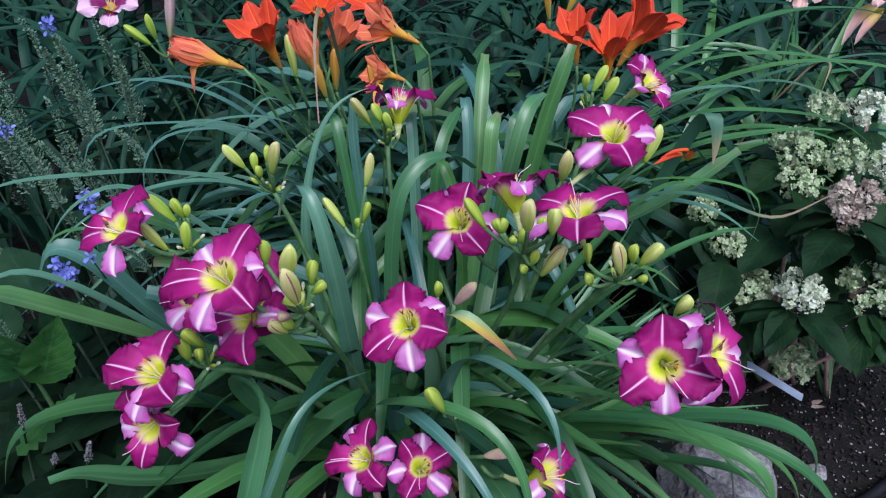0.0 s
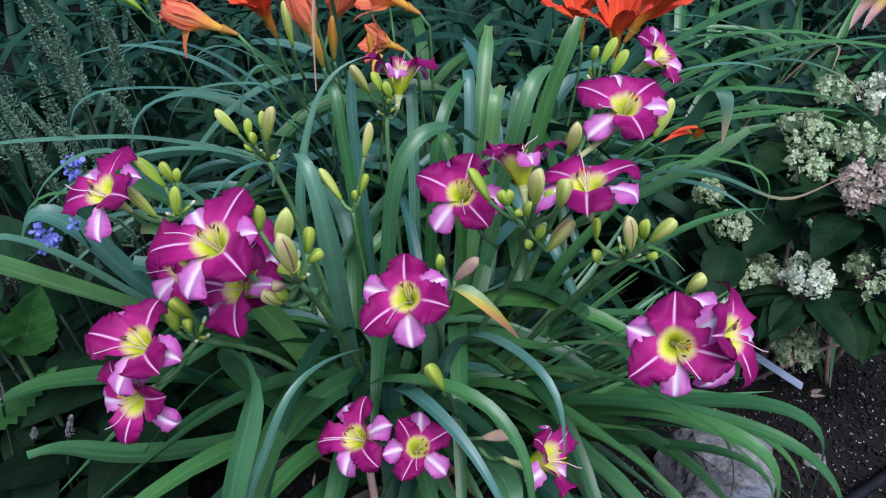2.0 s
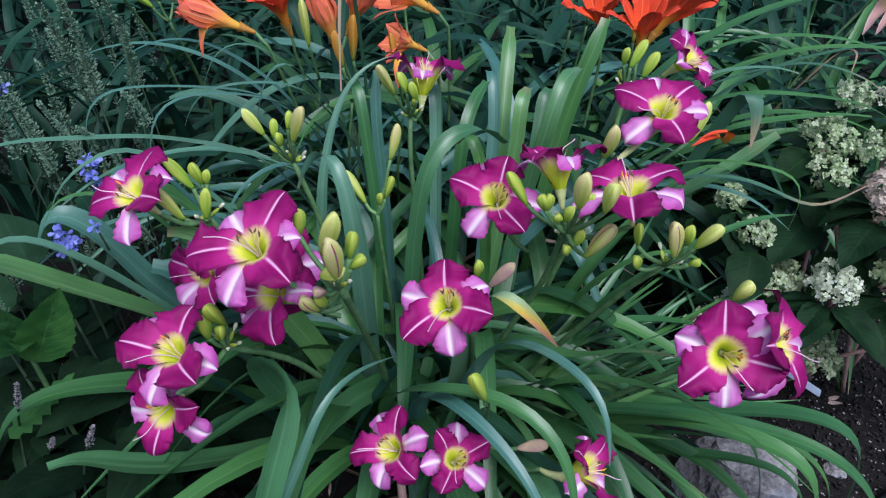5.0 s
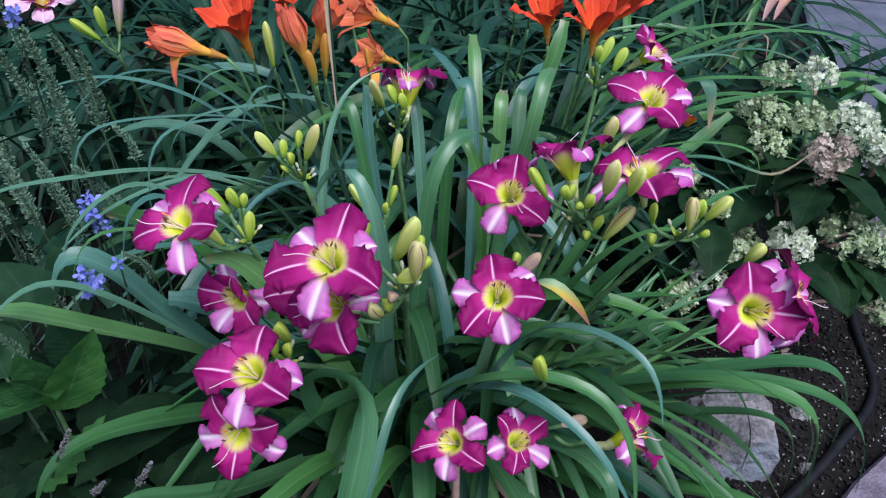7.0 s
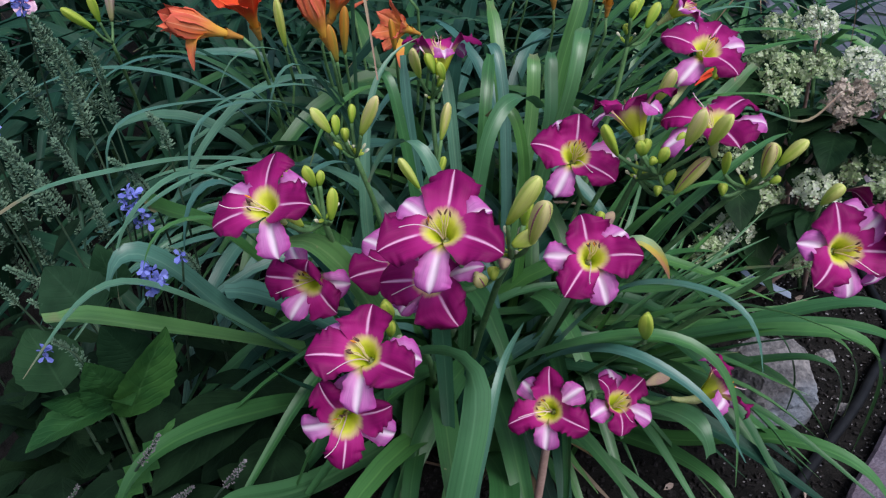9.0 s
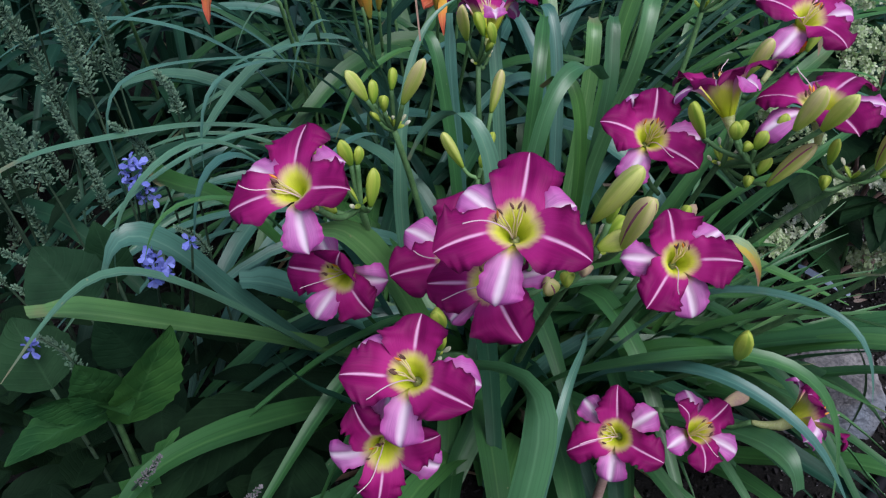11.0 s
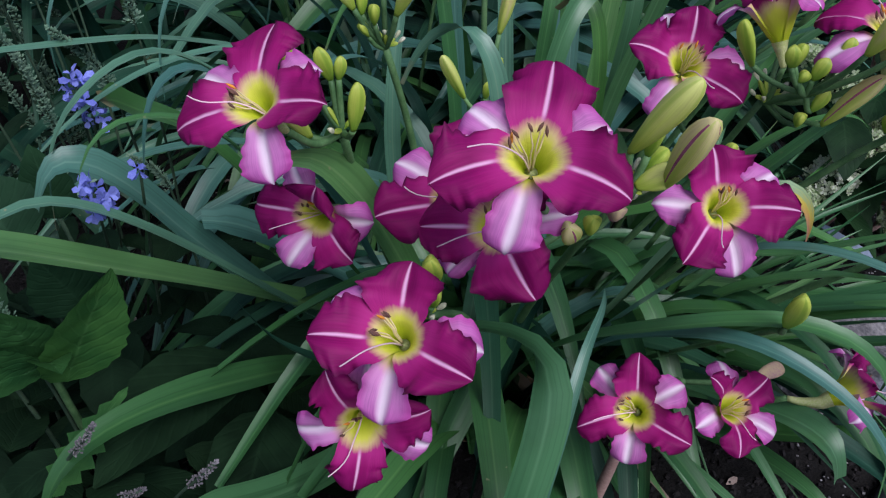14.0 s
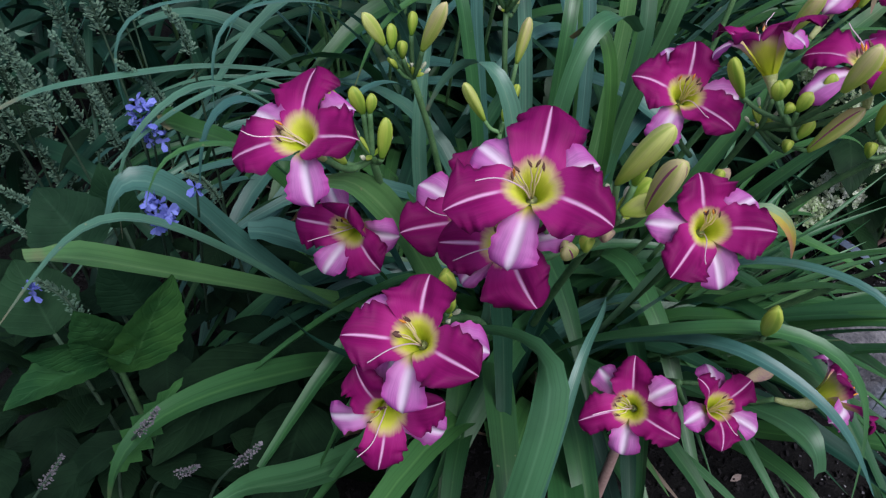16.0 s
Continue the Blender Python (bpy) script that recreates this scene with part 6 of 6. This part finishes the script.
def herb_spike(base, top, seed, size=0.010, whorls=26, dry=False):
    b, t = Vector(base), Vector(top)
    mid = b.lerp(t, 0.5) + Vector((rnd.uniform(-0.03, 0.03), rnd.uniform(-0.02, 0.05), 0.03))
    part("stem", tube((b, mid, t), 0.0025, 0.0012, herb_stem, 5, 14), herb)
    tagged(part("spike", spike((b, mid, t), herb_grey if dry else herb_green, seed, whorls, 0.84 if dry else 0.30, size), herb), kind="stuff")


# foot and top of the leafy part of each spike
SPIKES = (((-0.542, 1.087, 0.521), (-0.572, 1.100, 0.672)), ((-0.520, 1.169, 0.498), (-0.538, 1.207, 0.603)), ((-0.549, 1.040, 0.392), (-0.558, 0.952, 0.574)), ((-0.440, 0.990, 0.530), (-0.450, 0.957, 0.591)),
          ((-0.470, 0.960, 0.480), (-0.498, 0.914, 0.560)), ((-0.600, 1.020, 0.440), (-0.640, 1.010, 0.580)), ((-0.580, 0.900, 0.370), (-0.625, 0.860, 0.470)), ((-0.860, 1.100, 0.400), (-0.900, 1.100, 0.560)),
          ((-0.600, 1.180, 0.480), (-0.650, 1.200, 0.620)), ((-0.680, 1.080, 0.430), (-0.720, 1.080, 0.600)), ((-0.660, 0.950, 0.360), (-0.720, 0.930, 0.500)), ((-0.900, 1.300, 0.420), (-0.950, 1.320, 0.580)),
          ((-0.740, 1.200, 0.430), (-0.800, 1.220, 0.610)), ((-0.430, 0.900, 0.400), (-0.455, 0.880, 0.450)), ((-0.780, 1.000, 0.380), (-0.840, 1.000, 0.540)), ((-0.560, 1.300, 0.460), (-0.610, 1.340, 0.590)),
          ((-0.543, 0.720, 0.420), (-0.564, 0.720, 0.465)), ((-0.582, 0.800, 0.423), (-0.596, 0.800, 0.462)))
for k, (b, t) in enumerate(SPIKES):
    b, t = Vector(b), Vector(t)
    root = Vector((b.x + (b.x - t.x) * 1.2 - 0.03, b.y + (b.y - t.y) * 0.8 + 0.05, 0))
    part("stem", tube((root, root.lerp(b, 0.5) + Vector((0.01, 0, 0.01)), b, t), 0.0026, 0.0010, herb_stem, 5, 18), herb)
    tagged(part("spike", spike((b, b.lerp(t, 0.5) + Vector((0.004, 0.004, 0)), t), herb_green, 200 + k, int(10 + (t - b).length * 190), 0.0, rnd.uniform(0.0105, 0.0130) * (0.55 if t.y < 0.96 else 1.0)), herb), kind="stuff")
for k in range(22):
    x, y = rnd.uniform(-1.2, -0.66), rnd.uniform(1.0, 1.8)
    herb_spike((x + 0.05, y + 0.03, 0), (x, y, rnd.uniform(0.35, 0.6)), 300 + k, rnd.uniform(0.0105, 0.013), 44)


def florets(at, size, count, seed):
    """A loose cluster of two-lipped florets."""
    rnd2 = random.Random(seed)
    verts, faces = [], []
    for k in range(count):
        d = Vector((rnd2.gauss(0, 1), rnd2.gauss(0, 1), rnd2.gauss(0, 1))).normalized()
        c = Vector(at) + Vector((d.x, d.y, d.z * 1.3)) * size * rnd2.uniform(0.5, 1.0)
        q = (d + Vector((0, -0.5, 0.5))).to_track_quat("Z", "Y").to_matrix() @ Euler((rnd2.gauss(0, 0.4), rnd2.gauss(0, 0.4), rnd2.uniform(0, 6.3))).to_matrix()
        s = rnd2.uniform(0.0060, 0.0085)
        for w, l in ((0.0, 1.2), (2.0, 0.9), (4.2, 0.9)):
            o = len(verts)
            for x, y, z in ((0.0, 0.0, -0.5), (0.55, 0.34, 0.0), (1.0, 0.22, 0.10), (1.0, -0.22, 0.10), (0.55, -0.34, 0.0)):
                verts.append(c + q @ Vector(((x * math.cos(w) - y * math.sin(w)) * s * l, (x * math.sin(w) + y * math.cos(w)) * s * l, z * s)))
            faces.append((o, o + 4, o + 3, o + 2, o + 1))
    return tagged(part("floret", mesh("floret", verts, faces, herb_blue), herb, "small violet-blue florets"), kind="stuff")


for k, (at, size, count) in enumerate((((-0.463, 0.746, 0.506), 0.014, 30), ((-0.486, 0.892, 0.516), 0.013, 16), ((-0.480, 0.895, 0.488), 0.011, 9), ((-0.580, 1.105, 0.690), 0.011, 14), ((-0.640, 1.010, 0.570), 0.011, 12), ((-0.430, 0.760, 0.515), 0.006, 4), ((-0.590, 0.76, 0.42), 0.008, 5))):
    florets(at, size, count, 600 + k)
    part("stem", tube(((at[0] - 0.07, at[1] + 0.26, 0), (at[0] - 0.03, at[1] + 0.12, at[2] * 0.6), at), 0.0020, 0.0012, herb_stem, 5, 10), herb)
for k, t in enumerate(((-0.400, 0.587, 0.380), (-0.471, 0.600, 0.426), (-0.455, 0.600, 0.345), (-0.50, 0.55, 0.30), (-0.56, 0.62, 0.36), (-0.43, 0.49, 0.25))):
    herb_spike((t[0] - 0.10, t[1] + 0.06, 0), t, 450 + k, 0.0044, 9, dry=True)
for k in range(120):
    a = rnd.uniform(0, 6.3)
    b = (rnd.uniform(-1.15, -0.46), rnd.uniform(0.80, 1.65), rnd.uniform(0.05, 0.36))
    # most low leaves take the broad-leaf colour that has shade in it
    part("leaf", broad(b, (math.cos(a), math.sin(a), rnd.uniform(-0.3, 0.4)), rnd.uniform(0.04, 0.08), rnd.uniform(0.018, 0.035), herb_green if k % 9 == 0 else broad_shade, 0.3, 0.2, 0.06, rnd.randrange(9999), 8), herb)

# ---- the broad-leaved plants at its foot ----
sprout = thing("leafy_plant", (-0.47, 0.74, 0), "young plant with bright green toothed leaves", "leafy plant")
part("stem", tube(((-0.50, 0.76, 0), (-0.525, 0.74, 0.22), (-0.526, 0.712, 0.384)), 0.004, 0.003, stem_green, 6, 10), sprout)
for k, (b, d, length, width, drop) in enumerate((((-0.517, 0.712, 0.350), (0.42, -0.10, 0.90), 0.125, 0.060, 0.06), ((-0.524, 0.712, 0.378), (-0.10, -0.25, 0.90), 0.075, 0.048, 0.12), ((-0.526, 0.710, 0.380), (-0.60, -0.35, 0.75), 0.070, 0.042, 0.3),
                                                 ((-0.526, 0.710, 0.372), (-0.80, -0.45, 0.30), 0.085, 0.056, 0.3), ((-0.524, 0.708, 0.380), (0.30, -0.55, 0.60), 0.050, 0.030, 0.3))):
    part("leaf", broad(b, d, length * 1.12, width * 1.16, broad_bright, drop, 0.30, 0.04, 500 + k, 18, (0.9, 0.3, -0.1) if k < 3 else None), sprout)
part("leaf", broad((-0.540, 0.650, 0.285), (0.62, 0.45, 0.62), 0.105, 0.030, broad_bright, 0.1, 0.2, 0.30, 511, 14, (0.6, -0.3, -0.5)), sprout, "narrow jagged blue-green leaf")

# these leaves carry the shade under the daylily in their colour
cover = thing("ground_cover", (-0.5, 0.62, 0), "broad-leaved ground cover under the daylily, its green darkened for shade", "ground cover")
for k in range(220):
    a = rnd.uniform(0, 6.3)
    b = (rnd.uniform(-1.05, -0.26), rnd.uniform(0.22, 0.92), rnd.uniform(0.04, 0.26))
    part("leaf", broad(b, (math.cos(a), math.sin(a) - 0.2, rnd.uniform(-0.3, 0.35)), rnd.uniform(0.07, 0.14), rnd.uniform(0.045, 0.08), broad_shade, 0.4, 0.15, 0.02, rnd.randrange(9999)), cover)
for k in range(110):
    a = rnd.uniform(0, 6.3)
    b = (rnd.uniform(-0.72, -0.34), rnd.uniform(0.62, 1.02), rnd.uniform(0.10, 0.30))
    part("leaf", broad(b, (math.cos(a), math.sin(a) - 0.2, rnd.uniform(-0.3, 0.3)), rnd.uniform(0.06, 0.11), rnd.uniform(0.04, 0.065), broad_shade, 0.4, 0.15, 0.03, rnd.randrange(9999)), cover)
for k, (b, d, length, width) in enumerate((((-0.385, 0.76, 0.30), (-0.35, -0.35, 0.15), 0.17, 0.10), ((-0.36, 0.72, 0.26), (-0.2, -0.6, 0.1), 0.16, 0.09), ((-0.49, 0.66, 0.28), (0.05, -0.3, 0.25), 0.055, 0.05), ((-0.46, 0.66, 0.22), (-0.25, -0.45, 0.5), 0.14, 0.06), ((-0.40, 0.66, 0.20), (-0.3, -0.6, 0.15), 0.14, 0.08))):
    part("leaf", broad(b, d, length, width, broad_shade, 0.35, 0.15, 0.02, 560 + k), cover)

# more leaves that arch before the orange daylily's scapes
fill(tawny, (-0.14, 1.24), 0.10, 30, (0.52, 0.72), (0.016, 0.026), (185, 300), (66, 82), (-85, -40), (leaf_blue, leaf_green, leaf_half_shade), low_here, 22)
blade(((-0.10, 1.22, 0), (-0.16, 1.12, 0.40), (-0.223, 1.05, 0.555), (-0.264, 1.05, 0.571), (-0.324, 1.05, 0.569), (-0.386, 1.05, 0.552), (-0.41, 1.05, 0.50)), 0.017, leaf_blue, tawny, tip=0.4)
blade(((-0.10, 1.22, 0), (-0.17, 1.09, 0.45), (-0.249, 1.04, 0.600), (-0.286, 1.04, 0.628), (-0.321, 1.04, 0.636), (-0.351, 1.04, 0.620), (-0.37, 1.04, 0.57)), 0.012, leaf_blue, tawny, tip=0.4)
# leaves that turn their broad side out before the hydrangea
blade(((0.30, 1.16, 0.10), (0.345, 1.08, 0.42), (0.372, 1.045, 0.545), (0.385, 1.025, 0.596), (0.391, 1.012, 0.602), (0.397, 1.004, 0.582), (0.398, 0.996, 0.553), (0.396, 0.99, 0.522)), 0.023, leaf_singed, tawny, tip=0.12, face=(0.15, 1))
blade(((0.10, 1.25, 0), (0.22, 1.10, 0.30), (0.31, 1.02, 0.42), (0.357, 1.0, 0.469), (0.386, 1.0, 0.494), (0.414, 1.0, 0.521), (0.435, 1.0, 0.540)), 0.022, leaf_pale, tawny, tip=0.05, blunt=0.6, roll=(0, 0, 0, 25, 45), face=(1, -0.3))
# a sheaf of narrow leaves that rises to the right out of the purple daylily
fill(lily, (0.02, 0.80), 0.06, 22, (0.40, 0.56), (0.011, 0.018), (-20, 30), (46, 62), (10, 40), (leaf_pale, leaf_green, leaf_green), clear, 18)
# the taller broad leaves behind the young plant
for k, (b, d, length, width) in enumerate((((-0.520, 0.850, 0.412), (-0.10, 0.14, 0.99), 0.073, 0.050), ((-0.542, 0.800, 0.423), (-0.45, 0.39, 0.80), 0.077, 0.085), ((-0.581, 0.750, 0.374), (-0.35, 0.63, 0.69), 0.079, 0.080), ((-0.509, 0.800, 0.343), (-0.33, 0.00, 0.94), 0.075, 0.070))):
    part("leaf", broad(b, d, length, width, broad_mid, 0.12, 0.2, 0.03, 580 + k, 14, (0.95, 0.1, -0.3)), cover)
    part("stem", tube(((b[0] + 0.02, b[1] + 0.04, 0), (b[0] + 0.01, b[1] + 0.02, b[2] * 0.6), b), 0.003, 0.002, herb_stem, 5, 8), cover)
fill(lily, (0.07, 0.84), 0.05, 16, (0.36, 0.50), (0.013, 0.020), (-14, 26), (42, 58), (0, 28), (leaf_pale, leaf_green), clear, 18)
